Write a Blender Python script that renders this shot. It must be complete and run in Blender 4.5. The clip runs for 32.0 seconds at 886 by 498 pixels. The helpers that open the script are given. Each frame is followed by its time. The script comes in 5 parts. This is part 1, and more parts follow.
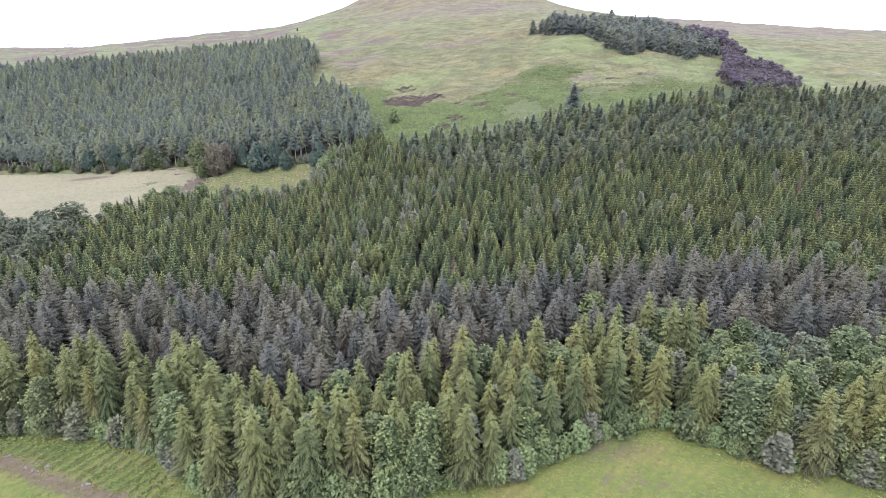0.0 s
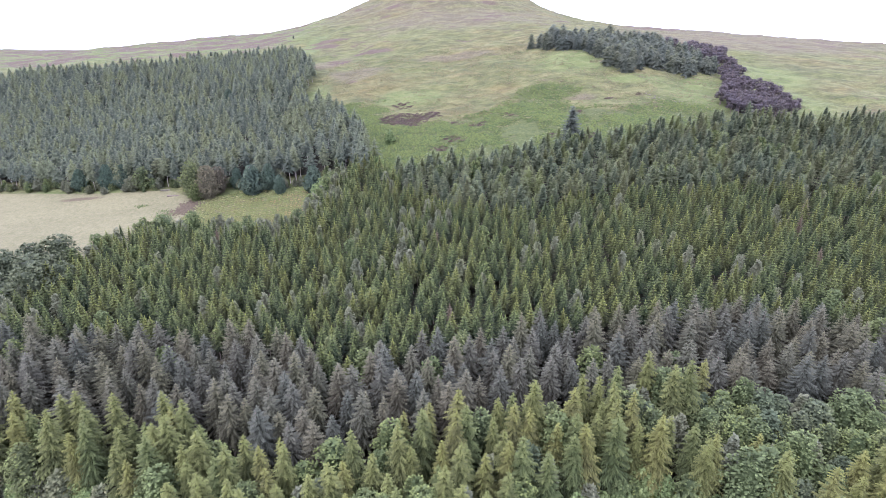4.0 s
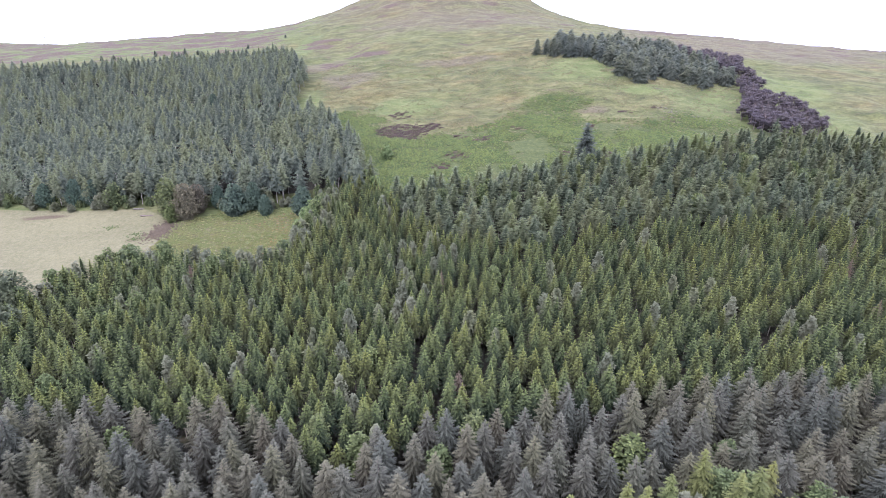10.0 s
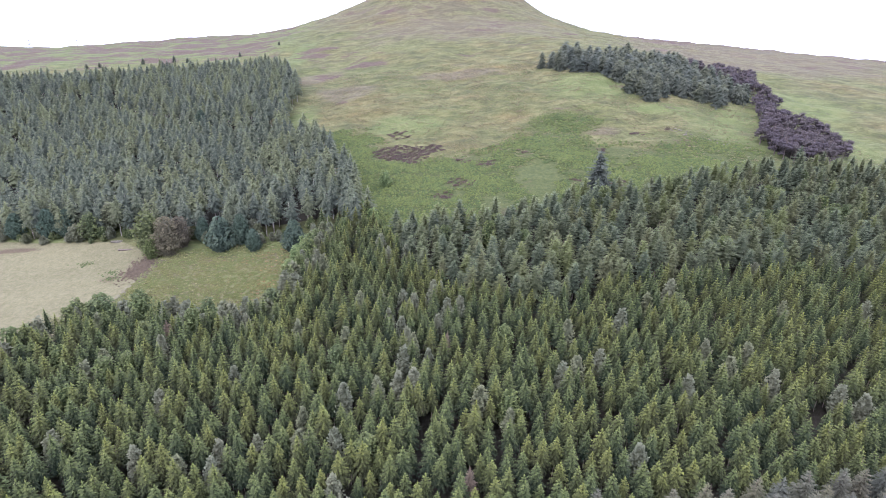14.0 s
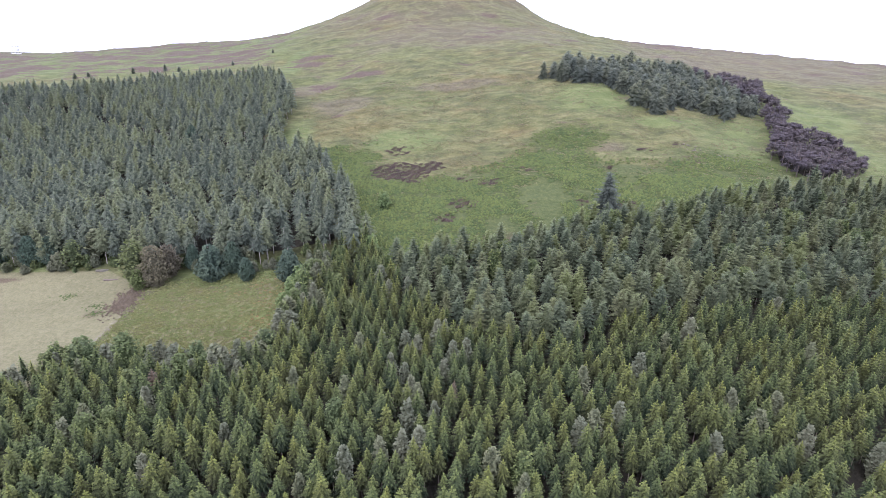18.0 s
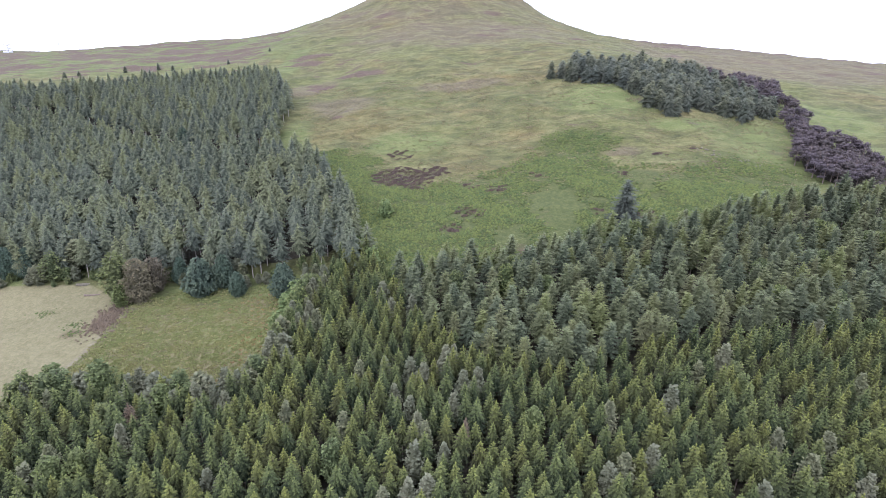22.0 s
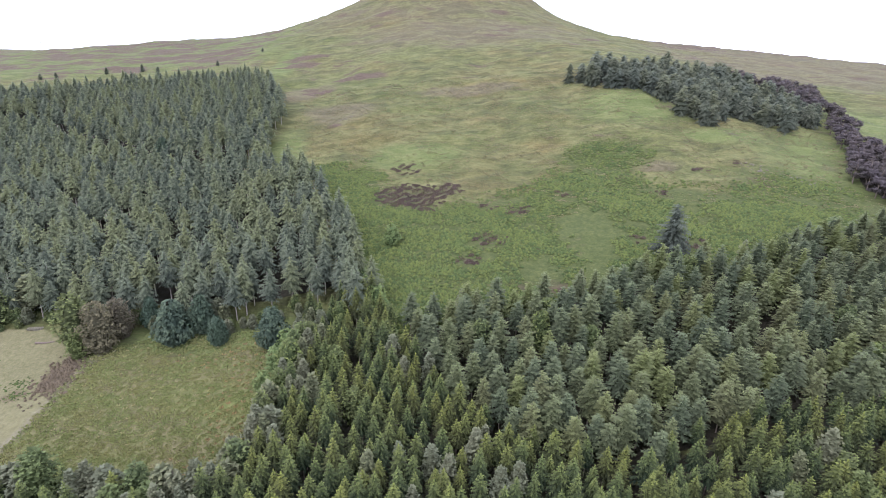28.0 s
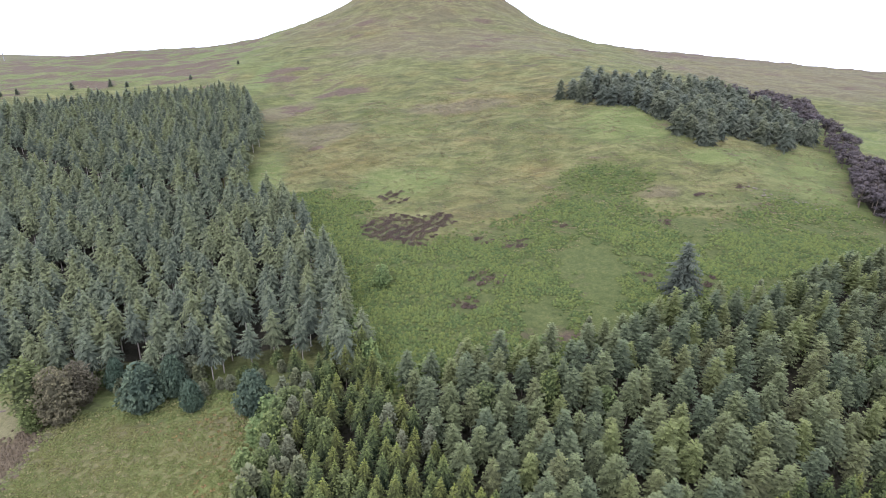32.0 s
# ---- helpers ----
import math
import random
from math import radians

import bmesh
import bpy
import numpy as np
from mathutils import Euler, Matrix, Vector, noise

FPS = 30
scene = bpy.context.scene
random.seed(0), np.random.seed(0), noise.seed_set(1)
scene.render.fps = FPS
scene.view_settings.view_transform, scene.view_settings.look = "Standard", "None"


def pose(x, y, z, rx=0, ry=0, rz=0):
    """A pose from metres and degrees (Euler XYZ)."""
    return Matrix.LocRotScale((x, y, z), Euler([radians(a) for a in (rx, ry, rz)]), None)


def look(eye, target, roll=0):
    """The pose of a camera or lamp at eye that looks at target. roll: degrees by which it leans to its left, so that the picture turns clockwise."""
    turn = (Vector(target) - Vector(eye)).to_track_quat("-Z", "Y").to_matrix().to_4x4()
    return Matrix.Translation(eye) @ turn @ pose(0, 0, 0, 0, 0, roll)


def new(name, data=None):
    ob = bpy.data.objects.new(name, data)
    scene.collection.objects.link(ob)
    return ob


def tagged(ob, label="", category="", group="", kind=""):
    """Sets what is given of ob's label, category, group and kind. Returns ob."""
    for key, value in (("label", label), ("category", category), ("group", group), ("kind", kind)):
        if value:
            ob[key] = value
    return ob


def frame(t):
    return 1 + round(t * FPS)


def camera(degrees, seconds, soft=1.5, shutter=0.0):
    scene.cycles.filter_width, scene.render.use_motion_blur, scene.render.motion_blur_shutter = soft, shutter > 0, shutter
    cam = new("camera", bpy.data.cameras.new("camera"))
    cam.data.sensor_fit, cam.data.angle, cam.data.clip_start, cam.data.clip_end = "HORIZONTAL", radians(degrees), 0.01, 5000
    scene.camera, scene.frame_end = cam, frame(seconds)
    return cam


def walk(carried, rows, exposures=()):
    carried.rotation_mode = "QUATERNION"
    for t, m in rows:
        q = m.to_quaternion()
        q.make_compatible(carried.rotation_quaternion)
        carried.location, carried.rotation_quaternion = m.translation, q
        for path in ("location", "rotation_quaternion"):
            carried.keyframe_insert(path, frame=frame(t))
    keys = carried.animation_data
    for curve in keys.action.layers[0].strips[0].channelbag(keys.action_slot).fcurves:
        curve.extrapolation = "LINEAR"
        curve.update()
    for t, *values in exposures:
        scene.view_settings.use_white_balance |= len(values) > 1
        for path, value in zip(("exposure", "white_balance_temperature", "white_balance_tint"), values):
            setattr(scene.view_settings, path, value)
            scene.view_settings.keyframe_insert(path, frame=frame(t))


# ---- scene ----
cam = camera(78.8, 32.0, soft=0.8)
METRES, EYE, TILT, LEAN, TURN = 140.0, 70.0, -20.0, 0.0, 0.0
ROWS = [
    (0.0, 0.0, 0.0, 0.0, 0.0, 0.0, -0.0),
    (0.5, 0.0007, 0.0004, 0.0089, -0.04, 0.01, -0.0),
    (1.0, 0.0008, 0.0011, 0.0199, -0.13, 0.04, -0.05),
    (1.5, 0.0007, 0.0012, 0.0313, -0.21, 0.04, -0.04),
    (2.0, 0.001, 0.0014, 0.0426, -0.24, -0.03, -0.07),
    (2.5, 0.0008, 0.0038, 0.0543, -0.29, -0.08, -0.09),
    (3.0, 0.0008, 0.0081, 0.0659, -0.32, -0.1, -0.21),
    (3.5, 0.0001, 0.0141, 0.0774, -0.39, -0.14, -0.36),
    (4.0, -0.0007, 0.0216, 0.0881, -0.44, -0.21, -0.41),
    (4.5, -0.0018, 0.0306, 0.0962, -0.49, -0.25, -0.51),
    (6.5, -0.0078, 0.077, 0.116, -0.7, -0.38, -0.83),
    (7.0, -0.0097, 0.0904, 0.1215, -0.74, -0.38, -0.87),
    (7.5, -0.0125, 0.1038, 0.1289, -0.84, -0.41, -0.96),
    (8.0, -0.0149, 0.1176, 0.1374, -0.91, -0.4, -0.99),
    (8.5, -0.0174, 0.1313, 0.1475, -0.98, -0.43, -1.0),
    (9.0, -0.0199, 0.1453, 0.1583, -1.03, -0.46, -1.05),
    (9.5, -0.023, 0.1595, 0.1697, -1.13, -0.51, -1.09),
    (10.0, -0.0259, 0.1739, 0.1812, -1.19, -0.53, -1.09),
    (10.5, -0.0282, 0.1885, 0.1923, -1.24, -0.55, -1.13),
    (11.0, -0.0307, 0.2031, 0.2035, -1.33, -0.57, -1.21),
    (11.5, -0.0329, 0.2176, 0.2156, -1.41, -0.57, -1.22),
    (12.0, -0.0353, 0.2318, 0.2289, -1.46, -0.59, -1.26),
    (12.5, -0.0379, 0.2461, 0.2432, -1.45, -0.61, -1.33),
    (13.0, -0.0404, 0.2604, 0.2578, -1.55, -0.65, -1.35),
    (13.5, -0.0429, 0.2748, 0.2728, -1.63, -0.66, -1.32),
    (14.0, -0.0449, 0.289, 0.2874, -1.66, -0.68, -1.3),
    (14.5, -0.0469, 0.3027, 0.3016, -1.7, -0.7, -1.31),
    (16.5, -0.0562, 0.3424, 0.3518, -2.0, -0.63, -1.06),
    (17.0, -0.0575, 0.3458, 0.3564, -2.0, -0.71, -1.01),
    (17.5, -0.0593, 0.3515, 0.3581, -2.02, -0.71, -0.98),
    (18.0, -0.0603, 0.359, 0.3598, -2.05, -0.74, -0.95),
    (18.5, -0.0617, 0.3679, 0.3622, -2.04, -0.76, -0.95),
    (19.0, -0.0628, 0.3781, 0.3653, -2.02, -0.77, -0.95),
    (19.5, -0.064, 0.3893, 0.3687, -2.03, -0.8, -0.93),
    (20.0, -0.0653, 0.4015, 0.3728, -2.02, -0.82, -0.91),
    (20.5, -0.0672, 0.4144, 0.3772, -2.05, -0.82, -0.92),
    (21.0, -0.0695, 0.4282, 0.3818, -2.07, -0.81, -0.94),
    (21.5, -0.0717, 0.4425, 0.3868, -2.11, -0.82, -0.94),
    (22.0, -0.074, 0.4575, 0.3915, -2.12, -0.81, -1.0),
    (22.5, -0.0763, 0.472, 0.3961, -2.12, -0.82, -1.02),
    (23.0, -0.0788, 0.4878, 0.4014, -2.13, -0.82, -1.03),
    (23.5, -0.0823, 0.5041, 0.4065, -2.15, -0.81, -1.08),
    (24.0, -0.0851, 0.5208, 0.4118, -2.14, -0.82, -1.1),
    (24.5, -0.0888, 0.5378, 0.4172, -2.16, -0.79, -1.1),
    (25.0, -0.0922, 0.5548, 0.4232, -2.17, -0.79, -1.11),
    (25.5, -0.0959, 0.572, 0.4295, -2.19, -0.78, -1.13),
    (27.5, -0.1105, 0.6429, 0.4589, -2.11, -0.81, -1.18),
    (28.0, -0.1139, 0.6601, 0.467, -2.51, -0.82, -1.03),
    (28.5, -0.1176, 0.6773, 0.4755, -2.93, -0.82, -0.86),
    (29.0, -0.1211, 0.6945, 0.4843, -3.33, -0.82, -0.78),
    (29.5, -0.1242, 0.7115, 0.4944, -3.5, -0.82, -0.7),
    (30.0, -0.1268, 0.7275, 0.5068, -3.86, -0.81, -0.55),
    (30.5, -0.1297, 0.7423, 0.5205, -4.19, -0.74, -0.42),
    (31.0, -0.1328, 0.7525, 0.5346, -4.32, -0.65, -0.34),
    (31.5, -0.1346, 0.7551, 0.5459, -4.32, -0.68, -0.2),
    (32.0, -0.1362, 0.754, 0.5546, -4.42, -0.73, -0.03),
]
walk(cam, [(t, pose(0, 0, EYE, TILT, LEAN, TURN) @ pose(METRES * x, METRES * y, METRES * z, 90 + pitch, roll, yaw)) for t, x, y, z, yaw, pitch, roll in ROWS],
     [(0.0, 0.3, 5600, 31), (6.0, 0.27, 5550, 32.5), (13.0, 0.13, 5580, 31.5), (17.0, -0.04, 5640, 29.5), (22.0, -0.1, 5710, 26.5), (26.0, -0.15, 5800, 23.5), (32.0, -0.23, 5960, 19.5)])
CLOUD, SUN = 2.95, 1.35

# ---- light: a bright, even overcast sky ----
world = bpy.data.worlds.new("overcast")
scene.world = world
world.use_nodes = True
wn = world.node_tree.nodes
wl = world.node_tree.links
wn.clear()
sky = wn.new("ShaderNodeTexSky")
sky.sky_type, sky.sun_disc = "NISHITA", False
sky.sun_elevation, sky.sun_rotation = radians(50), radians(-134)
sky.dust_density, sky.altitude = 4.0, 200
sky_bg = wn.new("ShaderNodeBackground")
sky_bg.inputs["Strength"].default_value = 0.06
wl.new(sky.outputs[0], sky_bg.inputs["Color"])
cloud_noise = wn.new("ShaderNodeTexNoise")
cloud_noise.inputs["Scale"].default_value = 2.2
cloud_ramp = wn.new("ShaderNodeValToRGB")
cloud_ramp.color_ramp.elements[0].color = (0.9, 0.95, 1.02, 1)
cloud_ramp.color_ramp.elements[1].color = (0.98, 1.0, 1.06, 1)
cloud_bg = wn.new("ShaderNodeBackground")
cloud_bg.inputs["Strength"].default_value = CLOUD
wl.new(cloud_noise.outputs["Fac"], cloud_ramp.inputs["Fac"])
way_up = wn.new("ShaderNodeTexCoord")
apart = wn.new("ShaderNodeSeparateXYZ")
wl.new(way_up.outputs["Generated"], apart.inputs[0])
climb = wn.new("ShaderNodeMapRange")
climb.inputs["From Min"].default_value, climb.inputs["From Max"].default_value = 0.0, 1.0
climb.inputs["To Min"].default_value, climb.inputs["To Max"].default_value = 0.75, 1.0
wl.new(apart.outputs["Z"], climb.inputs["Value"])
graded = wn.new("ShaderNodeMix")
graded.data_type, graded.blend_type = "RGBA", "MULTIPLY"
graded.inputs[0].default_value = 1.0
wl.new(cloud_ramp.outputs[0], graded.inputs[6])
wl.new(climb.outputs[0], graded.inputs[7])
wl.new(graded.outputs[2], cloud_bg.inputs["Color"])
both = wn.new("ShaderNodeAddShader")
wl.new(sky_bg.outputs[0], both.inputs[0])
wl.new(cloud_bg.outputs[0], both.inputs[1])
w_out = wn.new("ShaderNodeOutputWorld")
wl.new(both.outputs[0], w_out.inputs["Surface"])

sun_data = bpy.data.lights.new("sun", "SUN")
sun_data.energy, sun_data.angle, sun_data.color = SUN, radians(14), (1.0, 0.96, 0.9)
sun = new("sun", sun_data)
sun.matrix_world = look((-190, 0, 330), (0, 180, 20))


# ---- materials ----
def node_material(name, rough=0.8):
    m = bpy.data.materials.new(name)
    m.use_nodes = True
    n = m.node_tree.nodes
    p = n["Principled BSDF"]
    p.inputs["Roughness"].default_value = rough
    p.inputs["Specular IOR Level"].default_value = 0.2
    return m, n, m.node_tree.links, p


def ramp(n, l, source, stops):
    r = n.new("ShaderNodeValToRGB")
    e = r.color_ramp.elements
    while len(e) < len(stops):
        e.new(0.5)
    for k, (place, colour) in enumerate(stops):
        e[k].position, e[k].color = place, (*colour, 1)
    l.new(source, r.inputs["Fac"])
    return r.outputs["Color"]


def noise_tex(n, l, scale, detail=4, rough=0.6, vector=None):
    t = n.new("ShaderNodeTexNoise")
    t.inputs["Scale"].default_value, t.inputs["Detail"].default_value, t.inputs["Roughness"].default_value = scale, detail, rough
    if vector is not None:
        l.new(vector, t.inputs["Vector"])
    return t.outputs["Fac"]


def calc(n, l, op, a, b=0.5, c=None):
    q = n.new("ShaderNodeMath")
    q.operation = op
    for k, v in enumerate((a, b, c)):
        if v is None:
            continue
        if isinstance(v, (int, float)):
            q.inputs[k].default_value = v
        else:
            l.new(v, q.inputs[k])
    return q.outputs[0]


def mix(n, l, fac, a, b, how="MIX"):
    q = n.new("ShaderNodeMix")
    q.data_type, q.blend_type = "RGBA", how
    for k, v in ((0, fac), (6, a), (7, b)):
        if isinstance(v, (int, float)):
            q.inputs[k].default_value = v
        elif isinstance(v, tuple):
            q.inputs[k].default_value = (*v, 1)
        else:
            l.new(v, q.inputs[k])
    return q.outputs[2]


def attribute(n, name):
    a = n.new("ShaderNodeAttribute")
    a.attribute_name = name
    return a.outputs["Fac"]


def foliage(name, tones, tip, tip_share=0.6, rough=0.75, glow=0.14):
    """Needles or leaves: each tree takes its own tone; the tip value pales the young shoots, and in the crowns also
    puts light and inner shade into the colour. glow: how much light passes through.
    """
    m, n, l, p = node_material(name, rough)
    info = n.new("ShaderNodeObjectInfo")
    tone = calc(n, l, "FRACT", calc(n, l, "ADD", attribute(n, "tone"), info.outputs["Random"]))
    stops = [((k + 0.5) / len(tones), c) for k, c in enumerate(tones)]
    base = ramp(n, l, tone, stops)
    geo = n.new("ShaderNodeNewGeometry")
    young = mix(n, l, 1.0, tip, ramp(n, l, tone, [(0.1, (0.86, 0.9, 0.98)), (0.5, (1.0, 1.0, 1.0)), (0.9, (1.1, 1.06, 0.86))]), "MULTIPLY")
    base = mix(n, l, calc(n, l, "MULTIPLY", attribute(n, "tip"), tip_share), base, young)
    grain = noise_tex(n, l, 3.0, 3, 0.7, geo.outputs["Position"])
    speck = calc(n, l, "ADD", calc(n, l, "MULTIPLY", geo.outputs["Random Per Island"], 0.5), calc(n, l, "MULTIPLY", grain, 0.8))
    base = mix(n, l, 1.0, base, ramp(n, l, speck, [(0.15, (0.74, 0.74, 0.75)), (0.85, (1.22, 1.22, 1.19))]), "MULTIPLY")
    l.new(base, p.inputs["Base Color"])
    through_leaf = n.new("ShaderNodeBsdfTranslucent")
    l.new(base, through_leaf.inputs["Color"])
    blend = n.new("ShaderNodeMixShader")
    blend.inputs[0].default_value = glow
    l.new(p.outputs[0], blend.inputs[1])
    l.new(through_leaf.outputs[0], blend.inputs[2])
    l.new(blend.outputs[0], n["Material Output"].inputs["Surface"])
    return m


def bark(name, dark, pale):
    m, n, l, p = node_material(name, 0.9)
    geo = n.new("ShaderNodeNewGeometry")
    f = noise_tex(n, l, 5.0, 5, 0.7, geo.outputs["Position"])
    l.new(ramp(n, l, f, [(0.3, dark), (0.7, pale)]), p.inputs["Base Color"])
    return m


# dark base against pale tip: shade inside the crowns is put into the colours
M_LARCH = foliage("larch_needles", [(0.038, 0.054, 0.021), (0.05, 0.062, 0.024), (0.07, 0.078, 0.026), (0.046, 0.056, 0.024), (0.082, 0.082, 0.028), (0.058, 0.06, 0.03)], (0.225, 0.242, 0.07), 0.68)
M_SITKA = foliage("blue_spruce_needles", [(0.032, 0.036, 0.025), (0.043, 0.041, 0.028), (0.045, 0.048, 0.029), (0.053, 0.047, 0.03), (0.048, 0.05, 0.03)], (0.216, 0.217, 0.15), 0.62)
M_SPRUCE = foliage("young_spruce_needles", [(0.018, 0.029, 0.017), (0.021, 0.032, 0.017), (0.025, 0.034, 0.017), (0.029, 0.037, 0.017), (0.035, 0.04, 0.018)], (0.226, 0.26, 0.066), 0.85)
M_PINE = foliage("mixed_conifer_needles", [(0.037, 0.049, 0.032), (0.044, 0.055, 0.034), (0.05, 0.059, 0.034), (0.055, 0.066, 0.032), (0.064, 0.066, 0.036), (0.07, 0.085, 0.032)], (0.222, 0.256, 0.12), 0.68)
# base and tip lightened: haze over the far wood put into the colour
M_TALL = foliage("hazed_larch_needles", [(0.062, 0.076, 0.06), (0.068, 0.084, 0.062), (0.078, 0.094, 0.062), (0.092, 0.106, 0.06)], (0.245, 0.272, 0.145), 0.66)
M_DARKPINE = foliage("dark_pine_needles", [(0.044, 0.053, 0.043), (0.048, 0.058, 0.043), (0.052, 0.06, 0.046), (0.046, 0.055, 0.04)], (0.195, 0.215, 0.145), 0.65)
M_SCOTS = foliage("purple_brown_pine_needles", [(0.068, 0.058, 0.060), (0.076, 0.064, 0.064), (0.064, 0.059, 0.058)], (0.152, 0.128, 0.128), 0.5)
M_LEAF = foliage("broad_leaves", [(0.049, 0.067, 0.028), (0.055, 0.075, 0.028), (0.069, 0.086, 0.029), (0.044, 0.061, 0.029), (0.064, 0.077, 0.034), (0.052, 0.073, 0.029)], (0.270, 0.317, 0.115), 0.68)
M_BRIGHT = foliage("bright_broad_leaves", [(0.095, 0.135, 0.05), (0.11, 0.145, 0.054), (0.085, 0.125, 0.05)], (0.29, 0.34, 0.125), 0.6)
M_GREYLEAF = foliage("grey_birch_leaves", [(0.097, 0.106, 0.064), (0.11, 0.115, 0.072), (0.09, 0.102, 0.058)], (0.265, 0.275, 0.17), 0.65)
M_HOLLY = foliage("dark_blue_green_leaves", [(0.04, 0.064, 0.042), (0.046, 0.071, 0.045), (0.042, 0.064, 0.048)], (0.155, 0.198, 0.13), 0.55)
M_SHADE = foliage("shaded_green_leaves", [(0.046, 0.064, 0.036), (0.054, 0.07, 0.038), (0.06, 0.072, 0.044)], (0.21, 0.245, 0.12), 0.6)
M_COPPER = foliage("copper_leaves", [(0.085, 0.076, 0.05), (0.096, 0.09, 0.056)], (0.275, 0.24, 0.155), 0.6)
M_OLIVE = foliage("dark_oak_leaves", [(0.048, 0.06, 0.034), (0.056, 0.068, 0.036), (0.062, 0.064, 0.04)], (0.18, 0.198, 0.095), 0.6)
M_RUST = foliage("dead_rusty_needles", [(0.1, 0.075, 0.05), (0.09, 0.075, 0.052)], (0.18, 0.135, 0.09), 0.5)
M_BARK = bark("conifer_bark", (0.11, 0.085, 0.07), (0.22, 0.18, 0.15))
M_PALEBARK = bark("pale_bark", (0.25, 0.22, 0.19), (0.42, 0.38, 0.34))


# ---- the shape of the land: sections across it, (ahead, height) ----
SECTIONS = (
    (-480, ((-400, -14), (60, -6), (150, -3), (230, 4), (350, 26), (560, 59), (760, 76), (1000, 58), (2500, -40))),
    (-230, ((-400, -12), (60, -4), (150, 1), (235, 8), (356, 30), (460, 58), (600, 82.5), (760, 97), (1000, 78), (2500, -40))),
    (-90, ((-400, -10), (75, -2), (110, 2.5), (150, 9), (185, 13), (232, 16.5), (262, 23), (323, 41), (405, 63), (464, 73), (600, 98), (760, 112), (1000, 90), (2500, -40))),
    (0, ((-400, -10), (70, -1), (90, 1.5), (130, 9), (166, 16), (211, 23), (250, 31.5), (280, 39), (325, 49), (396, 69), (560, 103), (760, 112), (1000, 90), (2500, -40))),
    (90, ((-400, -10), (72, -1), (90, 2), (130, 11.5), (165, 20), (200, 28), (230, 34.5), (261, 43), (317, 57), (343, 66), (405, 84), (560, 106), (700, 110), (1000, 88), (2500, -40))),
    (220, ((-400, -10), (80, -1), (130, 8), (200, 27), (280, 46), (345, 61), (407, 74), (500, 88.5), (680, 106), (1000, 86), (2500, -40))),
    (500, ((-400, -12), (80, -2), (180, 14), (300, 44), (480, 74), (660, 92), (900, 76), (2500, -40))),
)


def curve_through(pairs):
    """A smooth curve that does not overshoot through pairs of (place, value)."""
    px, pv = (np.array(c, float) for c in zip(*pairs))
    d = np.diff(pv) / np.diff(px)
    m = np.concatenate(([d[0]], np.where(d[:-1] * d[1:] > 0, 2 * d[:-1] * d[1:] / (d[:-1] + d[1:] + 1e-12), 0), [d[-1]]))

    def value(q):
        q = np.clip(q, px[0], px[-1])
        i = np.clip(np.searchsorted(px, q) - 1, 0, len(d) - 1)
        h = px[i + 1] - px[i]
        s = (q - px[i]) / h
        return ((1 + 2 * s) * (1 - s) ** 2 * pv[i] + s * (1 - s) ** 2 * h * m[i]
                + s * s * (3 - 2 * s) * pv[i + 1] + s * s * (s - 1) * h * m[i + 1])
    return value


PROFILES = [(sx, curve_through(pairs)) for sx, pairs in SECTIONS]


def waves(x, y, size, seed):
    """Soft, uneven waves between about -1 and 1, as wide as size."""
    r = np.random.RandomState(seed)
    total = 0
    for k in range(7):
        a, p, f = r.uniform(0, 6.28), r.uniform(0, 6.28), r.uniform(0.7, 1.6)
        total = total + np.sin((x * np.cos(a) + y * np.sin(a)) * 6.283 * f / size + p)
    return total / 3.2


def height(x, y):
    """The ground's height at x, y (numbers or arrays)."""
    x, y = np.asarray(x, float), np.asarray(y, float)
    xs = np.array([s for s, _ in PROFILES], float)
    q = np.clip(x, xs[0], xs[-1])
    i = np.clip(np.searchsorted(xs, q) - 1, 0, len(xs) - 2)
    s = (q - xs[i]) / (xs[i + 1] - xs[i])
    s = 0.5 * s + 0.5 * s * s * (3 - 2 * s)
    rows = np.stack([f(y) for _, f in PROFILES])
    pick = lambda k: np.take_along_axis(rows.reshape(len(xs), -1), k.reshape(1, -1), 0).reshape(k.shape)
    z = pick(i) * (1 - s) + pick(i + 1) * s
    r = np.hypot(x - 7, y - 722)
    z = z + 92 * np.exp(-(r / 78) ** 1.3)
    z = z + 6.5 * np.exp(-((x - 80) / 38) ** 2 - ((y - 715) / 70) ** 2)
    hill = np.clip((y - 250) / 60, 0, 1)
    return z + hill * (0.7 * waves(x, y, 60, 3) + 0.45 * waves(x * 0.6, y, 17, 4) + 0.2 * waves(x * 0.7, y, 8, 6)) + 0.1 * waves(x, y, 9, 5)


# ---- the plan: outlines of the woods and fields, in metres ----
FRONT_EDGE = [(-260, 100), (-150, 95), (-87, 86.5), (-73, 87), (-54, 82), (-39, 71.5), (-22, 69.5), (-8, 71), (12, 75), (28, 83), (41, 87), (55, 79.5), (68, 75), (79, 73), (130, 69), (220, 78)]
BELT_LINE = [(220, 100), (91, 101), (62, 105), (46, 107), (26, 103), (8, 99), (-14, 93), (-24, 87), (-36, 90), (-50, 98), (-75, 98), (-110, 101), (-260, 112)]
DARK_LINE = [(-260, 130), (-130, 125), (-100, 126), (-70, 127), (-40, 123), (-22, 113), (-7, 118), (11, 124), (45, 129), (80, 130), (109, 126), (240, 130)]
PINE_LINE = [(260, 199), (132, 199), (104, 202), (84, 198), (60, 198), (39, 196), (30, 190), (21, 190), (6, 197), (-6, 206), (-15, 220)]
LARCH_BELT = FRONT_EDGE + BELT_LINE
